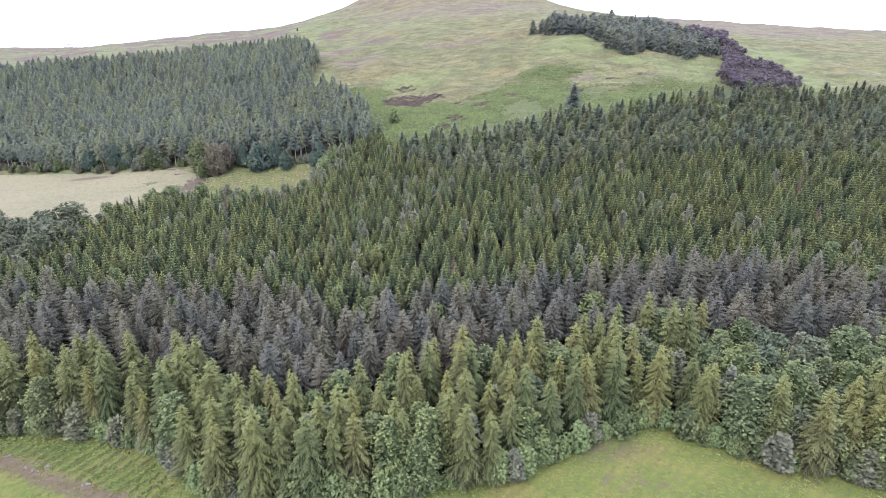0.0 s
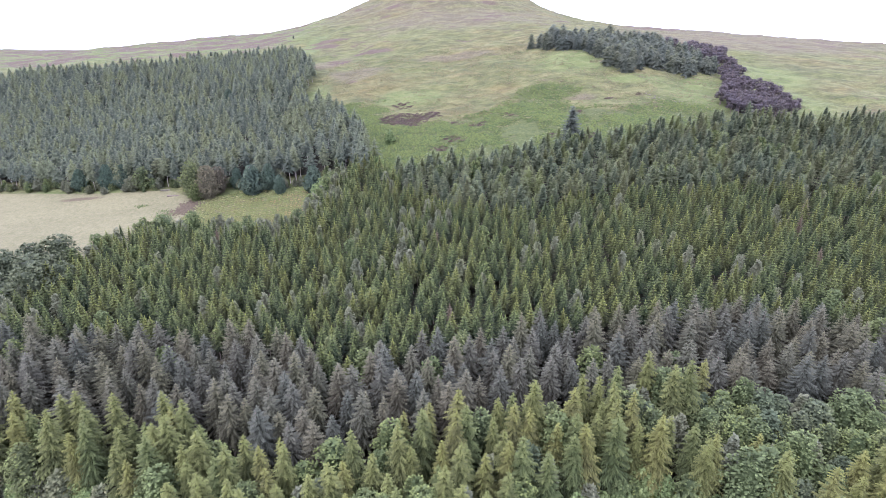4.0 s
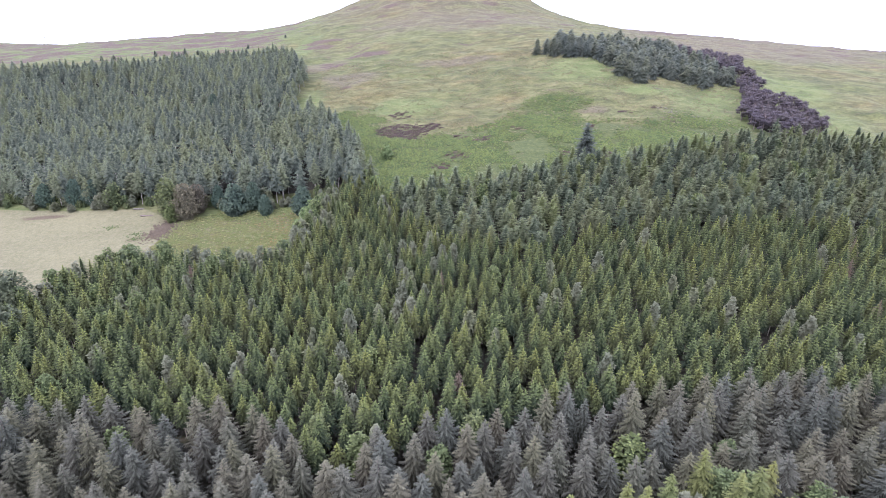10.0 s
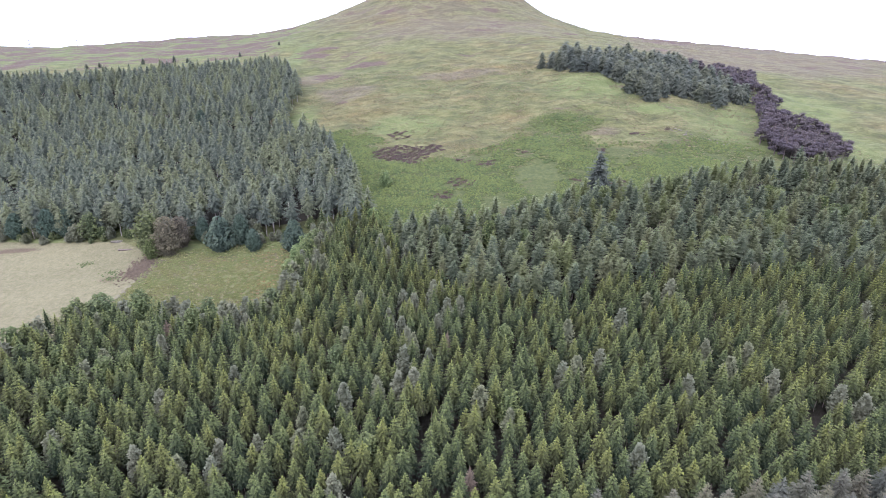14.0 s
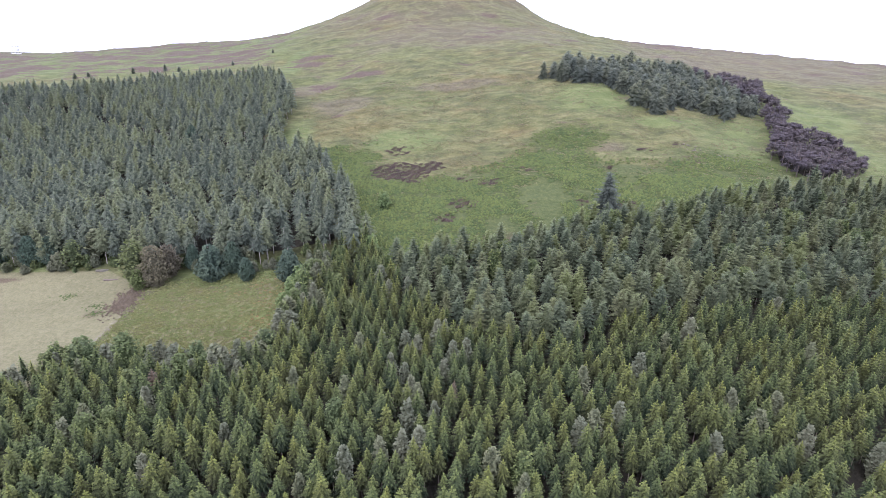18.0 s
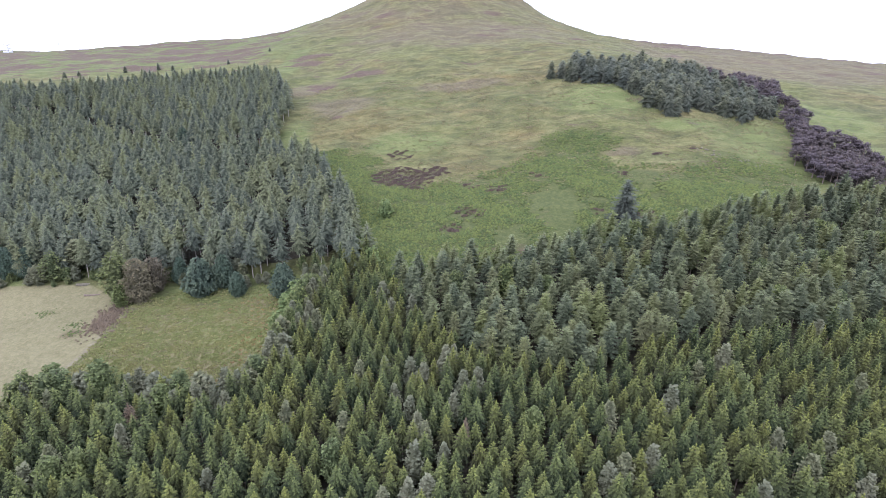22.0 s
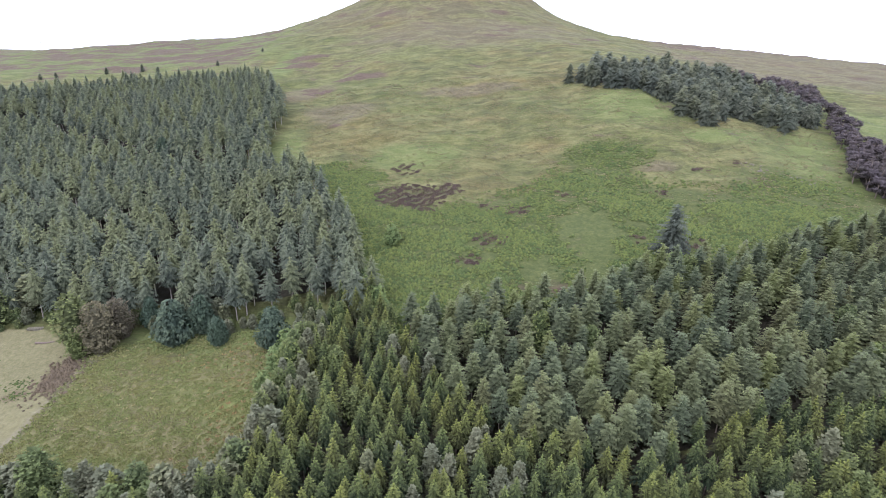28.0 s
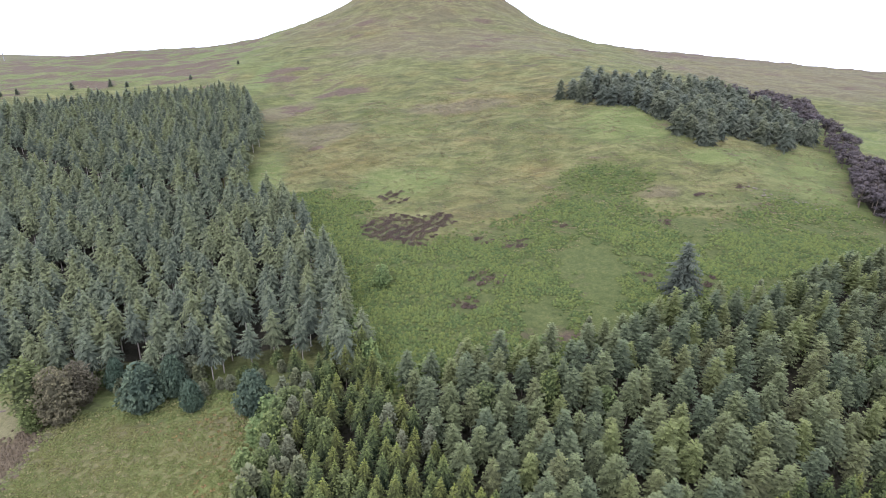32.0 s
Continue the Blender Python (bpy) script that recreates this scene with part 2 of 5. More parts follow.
DARK_BELT = [*reversed(BELT_LINE), *reversed(DARK_LINE)]
SPRUCE_WOOD = DARK_LINE[1:] + PINE_LINE + [(-23, 232), (-28, 249), (-47, 246), (-49, 225), (-52, 205), (-56, 193), (-69, 191), (-84, 194), (-104, 196), (-113, 187), (-119, 172), (-124, 150)]
MIXED_WOOD = [*reversed(PINE_LINE), (260, 285), (187, 273), (149, 276), (123, 267), (106, 263), (82, 253), (57, 252), (26, 245), (15, 242), (-6, 240), (-20, 238)]
LEFT_WOOD = [(-430, 300), (-300, 288), (-225, 271), (-159, 257), (-143, 255), (-125, 255), (-88, 249), (-62, 248), (-45, 250), (-29, 240), (-27, 249), (-36, 275), (-46, 301), (-60, 331), (-66, 336), (-80, 340),
             (-85, 360), (-84, 393), (-95, 430), (-109, 464), (-150, 474), (-207, 484), (-254, 468), (-295, 472), (-354, 460), (-430, 450)]
LEFT_RIDE = [(-76, 350), (-90, 343), (-104, 341), (-138, 355), (-178, 385), (-211, 411), (-228, 424), (-300, 440)]
PLANTATION_RIDES = ([(103, 168), (94, 159), (79, 146), (68, 134)], [(-32, 240), (-31, 207), (-30, 183), (-29, 160)])
HILL_WOOD = [(57, 416), (66, 405), (87, 389), (98, 388), (104, 359), (115, 353), (137, 366), (152, 357), (172, 364), (183, 378), (204, 418), (191, 420), (145, 436), (100, 430), (76, 424)]
ROW_PINES = [(172, 360), (166, 332), (154, 318), (149, 305), (155, 290), (169, 283), (190, 298), (188, 322), (178, 345), (179, 366)]
OAK_GROUP = [(-230, 140), (-124, 138), (-112, 152), (-110, 164), (-118, 172), (-140, 178), (-180, 182), (-230, 190)]
PASTURE = [(-420, 150), (-250, 185), (-140, 178), (-119, 172), (-106, 205), (-106, 240), (-125, 252), (-160, 255), (-230, 268), (-420, 290)]
PLANTED = [(-106, 196), (-84, 193), (-69, 190), (-55, 192), (-50, 215), (-47, 243), (-62, 246), (-90, 247), (-106, 240)]
BRACKEN = [(-28, 236), (-30, 262), (-46, 303), (-58, 338), (-38, 340), (-32, 322), (-8, 300), (10, 306), (27, 309), (38, 320), (60, 325), (72, 305), (90, 300), (118, 298), (140, 283), (150, 276), (106, 262), (57, 248), (15, 237)]
HEATH_PATCH = [(-35, 315), (-28, 321), (-21, 323), (-12, 319), (-2, 321), (2, 313), (-6, 306), (-13, 297), (-22, 302), (-31, 306)]


def inside(poly, x, y):
    """True where the points lie in the outline."""
    x, y = np.asarray(x, float), np.asarray(y, float)
    hit = np.zeros(x.shape, bool)
    for (ax, ay), (bx, by) in zip(poly, poly[1:] + poly[:1]):
        if ay != by:
            hit ^= ((ay > y) != (by > y)) & (x < (bx - ax) * (y - ay) / (by - ay) + ax)
    return hit


def line_distance(poly, x, y, closed=True):
    x, y = np.asarray(x, float), np.asarray(y, float)
    best = np.full(x.shape, 1e9)
    for (ax, ay), (bx, by) in zip(poly, (poly[1:] + poly[:1]) if closed else poly[1:]):
        dx, dy = bx - ax, by - ay
        s = np.clip(((x - ax) * dx + (y - ay) * dy) / (dx * dx + dy * dy), 0, 1)
        best = np.minimum(best, np.hypot(x - ax - s * dx, y - ay - s * dy))
    return best


def zone(poly, x, y, soft=3.0):
    """1 well inside the outline, 0 well outside."""
    d = line_distance(poly, x, y)
    return np.clip(0.5 + np.where(inside(poly, x, y), d, -d) / (2 * soft), 0, 1)


def spot(x, y, cx, cy, rx, ry):
    return np.clip(1.6 - 1.6 * np.hypot((x - cx) / rx, (y - cy) / ry), 0, 1)


# ---- the ground, one sheet to the horizon ----
def steps(parts):
    out = [parts[0][0]]
    for a, b, d in parts:
        out += list(np.linspace(a, b, max(1, round((b - a) / d)) + 1)[1:])
    return np.array(out)


gx = steps([(-4000, -1000, 500), (-1000, -450, 25), (-450, -160, 5), (-160, 230, 1.9), (230, 560, 7), (560, 1000, 25), (1000, 4000, 500)])
gy = steps([(-4000, -400, 600), (-400, 40, 20), (40, 110, 1.5), (110, 180, 3), (180, 440, 1.6), (440, 780, 4), (780, 1100, 20), (1100, 4500, 400)])
GX, GY = np.meshgrid(gx, gy)
GZ = height(GX, GY)
nx, ny = len(gx), len(gy)
index = np.arange(nx * ny).reshape(ny, nx)
quads = np.stack([index[:-1, :-1], index[:-1, 1:], index[1:, 1:], index[1:, :-1]], -1).reshape(-1, 4)


def fast_mesh(name, verts, faces, materials, slots=None, smooth=False, attributes=()):
    """A mesh from arrays of corners and of faces that all have as many corners."""
    me = bpy.data.meshes.new(name)
    k = faces.shape[1]
    me.vertices.add(len(verts))
    me.vertices.foreach_set("co", np.ascontiguousarray(verts, np.float32).ravel())
    me.loops.add(faces.size)
    me.loops.foreach_set("vertex_index", np.ascontiguousarray(faces, np.int32).ravel())
    me.polygons.add(len(faces))
    me.polygons.foreach_set("loop_start", np.arange(0, faces.size, k, dtype=np.int32))
    for m in materials:
        me.materials.append(m)
    if slots is not None:
        me.polygons.foreach_set("material_index", np.ascontiguousarray(slots, np.int32))
    me.polygons.foreach_set("use_smooth", np.full(len(faces), smooth))
    for key, values in attributes:
        me.attributes.new(key, "FLOAT", "POINT").data.foreach_set("value", np.ascontiguousarray(values, np.float32).ravel())
    me.update(calc_edges=True)
    return me


m_ground, n, l, p = node_material("hill_grass_and_heath", 0.95)
geo = n.new("ShaderNodeNewGeometry")
pos = geo.outputs["Position"]
squash = n.new("ShaderNodeMapping")
squash.inputs["Scale"].default_value = (0.55, 1.0, 1.0)
l.new(pos, squash.inputs["Vector"])
fine = noise_tex(n, l, 1.6, 6, 0.7, pos)
mid = noise_tex(n, l, 0.16, 6, 0.65, squash.outputs[0])
wide = noise_tex(n, l, 0.03, 5, 0.6, squash.outputs[0])
clump = noise_tex(n, l, 0.55, 5, 0.7, pos)
patchy = noise_tex(n, l, 0.05, 7, 0.68, squash.outputs[0])


def masked(name, edge=0.5, grain=None, amount=0.7, soft=0.14):
    g = calc(n, l, "MULTIPLY", calc(n, l, "SUBTRACT", grain if grain is not None else mid, 0.5), amount)
    v = calc(n, l, "ADD", attribute(n, name), g)
    q = n.new("ShaderNodeMapRange")
    q.interpolation_type = "SMOOTHSTEP"
    q.inputs["From Min"].default_value, q.inputs["From Max"].default_value = edge - soft, edge + soft
    l.new(v, q.inputs["Value"])
    return q.outputs[0]


hill = ramp(n, l, mid, [(0.3, (0.076, 0.083, 0.034)), (0.43, (0.117, 0.125, 0.047)), (0.55, (0.156, 0.157, 0.062)), (0.7, (0.22, 0.208, 0.09))])
tint = ramp(n, l, wide, [(0.32, (0.88, 0.97, 0.8)), (0.5, (1.0, 1.0, 1.0)), (0.66, (1.08, 0.92, 0.92))])
hill = mix(n, l, 1.0, hill, tint, "MULTIPLY")
hill = mix(n, l, 1.0, hill, ramp(n, l, clump, [(0.34, (0.8, 0.8, 0.78)), (0.5, (1.0, 1.0, 1.0)), (0.66, (1.16, 1.15, 1.12))]), "MULTIPLY")
lush = ramp(n, l, mid, [(0.3, (0.118, 0.15, 0.05)), (0.7, (0.178, 0.208, 0.072))])
hill = mix(n, l, calc(n, l, "MULTIPLY", masked("lush", 0.42, patchy, 1.0, 0.4), 0.92), hill, lush)
# tan grass, lightened so the far slopes carry haze in their colour
hill = mix(n, l, calc(n, l, "MULTIPLY", masked("tan", 0.5, patchy, 1.4, 0.35), 0.7), hill, ramp(n, l, clump, [(0.3, (0.125, 0.1, 0.066)), (0.7, (0.2, 0.165, 0.108))]))
lengthwise = n.new("ShaderNodeMapping")
lengthwise.inputs["Scale"].default_value = (0.03, 0.075, 0.05)
lengthwise.inputs["Rotation"].default_value = (0, 0, -0.12)
l.new(geo.outputs["Position"], lengthwise.inputs["Vector"])
terrace = noise_tex(n, l, 1.0, 5, 0.62, lengthwise.outputs[0])
brow = calc(n, l, "ABSOLUTE", calc(n, l, "SUBTRACT", terrace, 0.52))
brow_line = ramp(n, l, brow, [(0.0, (1, 1, 1)), (0.012, (0.75, 0.75, 0.75)), (0.03, (0, 0, 0))])
hill = mix(n, l, calc(n, l, "MULTIPLY", brow_line, calc(n, l, "MULTIPLY", patchy, 0.75)), hill, (0.26, 0.258, 0.115))
# hollows between the terraces darkened in the colour, as shade would
hollow = ramp(n, l, calc(n, l, "ABSOLUTE", calc(n, l, "SUBTRACT", terrace, 0.43)), [(0.0, (1, 1, 1)), (0.03, (0, 0, 0))])
hill = mix(n, l, calc(n, l, "MULTIPLY", hollow, 0.45), hill, (0.085, 0.082, 0.048))
brack = ramp(n, l, clump, [(0.32, (0.066, 0.086, 0.029)), (0.5, (0.094, 0.115, 0.038)), (0.68, (0.13, 0.145, 0.05))])
hill = mix(n, l, calc(n, l, "MULTIPLY", masked("bracken", 0.45, patchy, 1.0, 0.4), 0.92), hill, brack)
heath = ramp(n, l, clump, [(0.3, (0.088, 0.062, 0.05)), (0.55, (0.136, 0.092, 0.073)), (0.75, (0.165, 0.138, 0.088))])
hill = mix(n, l, calc(n, l, "MULTIPLY", masked("heather", 0.5, calc(n, l, "ADD", calc(n, l, "MULTIPLY", terrace, 0.5), calc(n, l, "MULTIPLY", patchy, 0.5)), 5.0, 0.22), 0.9), hill, heath)
dark_heath = ramp(n, l, clump, [(0.35, (0.062, 0.052, 0.042)), (0.65, (0.13, 0.11, 0.078))])
hill = mix(n, l, calc(n, l, "MULTIPLY", masked("dark_heath", 0.95, clump, 3.0, 0.25), 0.8), hill, dark_heath)
past = mix(n, l, ramp(n, l, patchy, [(0.35, (0, 0, 0)), (0.65, (1, 1, 1))]), ramp(n, l, clump, [(0.3, (0.165, 0.162, 0.078)), (0.5, (0.212, 0.198, 0.104)), (0.7, (0.25, 0.228, 0.13))]), ramp(n, l, clump, [(0.3, (0.21, 0.196, 0.1)), (0.7, (0.278, 0.254, 0.14))]))
hill = mix(n, l, masked("pasture", 0.5, mid, 0.3), hill, past)
plant = mix(n, l, ramp(n, l, patchy, [(0.4, (0, 0, 0)), (0.58, (1, 1, 1))]), ramp(n, l, clump, [(0.36, (0.125, 0.15, 0.046)), (0.5, (0.17, 0.185, 0.062)), (0.66, (0.215, 0.215, 0.085))]), ramp(n, l, clump, [(0.36, (0.13, 0.118, 0.055)), (0.66, (0.22, 0.195, 0.1))]))
hill = mix(n, l, masked("planted", 0.5, mid, 0.3), hill, plant)
mead = ramp(n, l, mid, [(0.3, (0.115, 0.155, 0.032)), (0.5, (0.153, 0.186, 0.038)), (0.62, (0.212, 0.205, 0.052)), (0.74, (0.24, 0.195, 0.075))])
furrow = n.new("ShaderNodeTexWave")
furrow.bands_direction = "X"
furrow.inputs["Scale"].default_value, furrow.inputs["Distortion"].default_value, furrow.inputs["Detail"].default_value, furrow.inputs["Detail Scale"].default_value = 0.17, 5.0, 3.0, 0.5
turned = n.new("ShaderNodeMapping")
turned.inputs["Rotation"].default_value = (0, 0, 0.9)
l.new(pos, turned.inputs["Vector"])
l.new(turned.outputs[0], furrow.inputs["Vector"])
mead = mix(n, l, calc(n, l, "MULTIPLY", furrow.outputs["Fac"], calc(n, l, "MULTIPLY", patchy, 0.8)), mead, ramp(n, l, clump, [(0.35, (0.1, 0.135, 0.036)), (0.7, (0.17, 0.15, 0.07))]))
hill = mix(n, l, masked("meadow", 0.5, mid, 0.3), hill, mead)
hill = mix(n, l, calc(n, l, "MULTIPLY", masked("brown", 0.42, clump, 1.3, 0.25), 0.9), hill, ramp(n, l, clump, [(0.3, (0.1, 0.07, 0.045)), (0.7, (0.175, 0.135, 0.085))]))
# needle litter under the woods, darkened in colour for the canopy's shade
hill = mix(n, l, masked("shaded_litter", 0.5, clump, 0.5), hill, ramp(n, l, clump, [(0.3, (0.03, 0.028, 0.02)), (0.7, (0.055, 0.05, 0.034))]))
hill = mix(n, l, calc(n, l, "MULTIPLY", masked("track", 0.55, clump, 1.2, 0.25), 0.55), hill, ramp(n, l, clump, [(0.3, (0.2, 0.175, 0.12)), (0.7, (0.3, 0.265, 0.19))]))
grain = ramp(n, l, fine, [(0.25, (0.5, 0.505, 0.5)), (0.75, (0.89, 0.895, 0.87))])
l.new(mix(n, l, 1.0, hill, grain, "MULTIPLY"), p.inputs["Base Color"])
bump = n.new("ShaderNodeBump")
bump.inputs["Strength"].default_value, bump.inputs["Distance"].default_value = 0.8, 0.5
l.new(calc(n, l, "ADD", calc(n, l, "MULTIPLY", terrace, 1.6), calc(n, l, "ADD", clump, calc(n, l, "MULTIPLY", fine, 0.5))), bump.inputs["Height"])
l.new(bump.outputs[0], p.inputs["Normal"])

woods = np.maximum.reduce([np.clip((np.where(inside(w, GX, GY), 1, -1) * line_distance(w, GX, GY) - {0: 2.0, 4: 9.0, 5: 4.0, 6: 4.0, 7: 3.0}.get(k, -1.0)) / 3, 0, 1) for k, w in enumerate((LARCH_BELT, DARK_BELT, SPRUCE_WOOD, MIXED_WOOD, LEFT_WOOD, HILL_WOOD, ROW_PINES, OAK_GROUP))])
ridge_left = np.clip((GY - 500) / 50, 0, 1) * np.clip((-105 - GX) / 50, 0, 1)
DARK_SPOTS = ((-24, 337, 8, 4), (-20, 332, 5, 3), (20, 296, 7, 4), (9, 300, 5, 3), (7, 278, 8, 6), (0, 267, 6, 5), (94, 317, 5, 3), (73, 300, 4, 2.5), (68, 266, 9, 4), (55, 272, 4, 3), (112, 321, 4, 3), (38, 305, 5, 3))
dark_spots = np.maximum.reduce([zone(HEATH_PATCH, GX, GY, 3.0) * 0.9] + [spot(GX, GY, *s) * 0.8 for s in DARK_SPOTS])
zones = {
    "shaded_litter": woods,
    "bracken": np.maximum(zone(BRACKEN, GX, GY, 5), np.maximum(spot(GX, GY, 60, 330, 26, 16), spot(GX, GY, 128, 300, 30, 22))),
    "lush": np.maximum.reduce([ridge_left * 0.9, spot(GX, GY, -75, 246, 36, 13), spot(GX, GY, -160, 260, 60, 9), spot(GX, GY, 92, 375, 40, 26), spot(GX, GY, 118, 345, 26, 10), spot(GX, GY, 40, 275, 14, 32), spot(GX, GY, -78, 350, 14, 40), spot(GX, GY, -20, 345, 30, 14), spot(GX, GY, -112, 520, 12, 60), spot(GX, GY, 205, 370, 40, 40), spot(GX, GY, 170, 320, 60, 50)]),
    "tan": np.maximum.reduce([0.75 * spot(GX, GY, 20, 560, 150, 80), 0.6 * spot(GX, GY, 0, 660, 220, 130), spot(GX, GY, -53, 399, 18, 9), 0.8 * spot(GX, GY, -75, 447, 14, 14), spot(GX, GY, 320, 620, 220, 160), spot(GX, GY, -58, 400, 26, 20), spot(GX, GY, -88, 440, 16, 24), spot(GX, GY, 260, 520, 160, 90), spot(GX, GY, 10, 420, 40, 12), spot(GX, GY, 80, 320, 12, 6)]),
    "heather": np.maximum(ridge_left * 0.56, np.maximum.reduce([spot(GX, GY, -100, 522, 20, 30) * 0.7, spot(GX, GY, -75, 447, 18, 14) * 0.62, spot(GX, GY, -60, 383, 6, 4) * 0.7, spot(GX, GY, -48, 470, 22, 9) * 0.7, spot(GX, GY, -75, 480, 34, 40) * 0.3, np.clip((GY - 560) / 60, 0, 1) * np.clip((GX - 150) / 60, 0, 1) * 0.45])),
    "dark_heath": dark_spots,
    "pasture": zone(PASTURE, GX, GY, 2),
    "track": np.clip(1.3 - line_distance([(-103, 241), (-105, 233), (-106, 213), (-107.5, 193)], GX, GY, False) / 1.6, 0, 1),
    "planted": zone(PLANTED, GX, GY, 2) * (1 - 0.75 * spot(GX, GY, -75, 246, 40, 14)),
    "meadow": np.clip((104 - GY) / 4, 0, 1) * (1 - woods),
    "brown": np.maximum.reduce([spot(GX, GY, -109, 232, 5, 9), 0.95 * np.clip(1.2 - line_distance([(-110, 84), (-83, 81), (-72, 77), (-60, 73), (-50, 70)], GX, GY, False) / 2.2, 0, 0.75), 0.42 * spot(GX, GY, 32, 82, 14, 5), 0.36 * spot(GX, GY, 33, 75, 14, 4), 0.5 * spot(GX, GY, 42, 92, 5, 3), 0.7 * spot(GX, GY, -166, 250, 16, 3), 0.5 * spot(GX, GY, -116, 225, 5, 4), spot(GX, GY, 88, 68, 12, 4)]),
}
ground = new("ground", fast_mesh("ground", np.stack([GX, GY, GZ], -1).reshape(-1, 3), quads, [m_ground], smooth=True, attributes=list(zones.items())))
tagged(ground, "hillside of rough grass, bracken and heather above fields", "ground", kind="structure")


# ---- trees: shapes ----
class Shape:
    """Corners, three-cornered faces, and each corner's paleness: nearness to a shoot's tip, with light and shade put
    in.
    """

    def __init__(self):
        self.v, self.f, self.tip = [], [], []

    def add(self, points, faces, tips):
        k = len(self.v)
        self.v += [tuple(q) for q in points]
        self.f += [tuple(i + k for i in face) for face in faces]
        self.tip += tips

    def done(self):
        return np.array(self.v, float), np.array(self.f, int), np.array(self.tip, float)


def bough(s, rng, root, az, length, rise, curl, fingers, width, hang, lit_growth, top, inner=0.12):
    """One bough: a serrated frond along a curved spine, its side twigs hanging or lifted. rise, curl: the spine's slope
    and bend;
    lit_growth: paleness of young growth and of top light put into the colour; top: how far down the bough that reaches."""
    ca, sa = math.cos(az), math.sin(az)
    at = lambda u: (length * u, length * (rise * u + curl * u * u))
    pts, tips, faces = [], [], []
    for i in range(fingers + 1):
        u = inner + (1 - inner) * (i / fingers) ** 0.85
        d, dz = at(u)
        pts.append((root[0] + ca * d, root[1] + sa * d, root[2] + dz))
        tips.append((top + (1 - top) * u ** 1.5) * lit_growth)
    for i in range(fingers):
        u = inner + (1 - inner) * ((i + 0.8) / fingers) ** 0.85
        w = width * length * (1.0 - 0.72 * (i / fingers) ** 1.4) * (0.72 if i == 0 else 1.0)
        for side in (-1, 1):
            ww = w * rng.uniform(0.75, 1.25)
            d, dz = at(min(1.03, u + 0.1 + rng.uniform(-0.04, 0.06)))
            pts.append((root[0] + ca * d - sa * ww * side, root[1] + sa * d + ca * ww * side, root[2] + dz - ww * (hang + rng.uniform(-0.22, 0.22))))
            tips.append((top + (1 - top) * (0.2 + 0.8 * u) ** 1.4) * lit_growth)
            k = len(pts) - 1
            faces.append((i, i + 1, k) if side < 0 else (i, k, i + 1))
    s.add(pts, faces, tips)


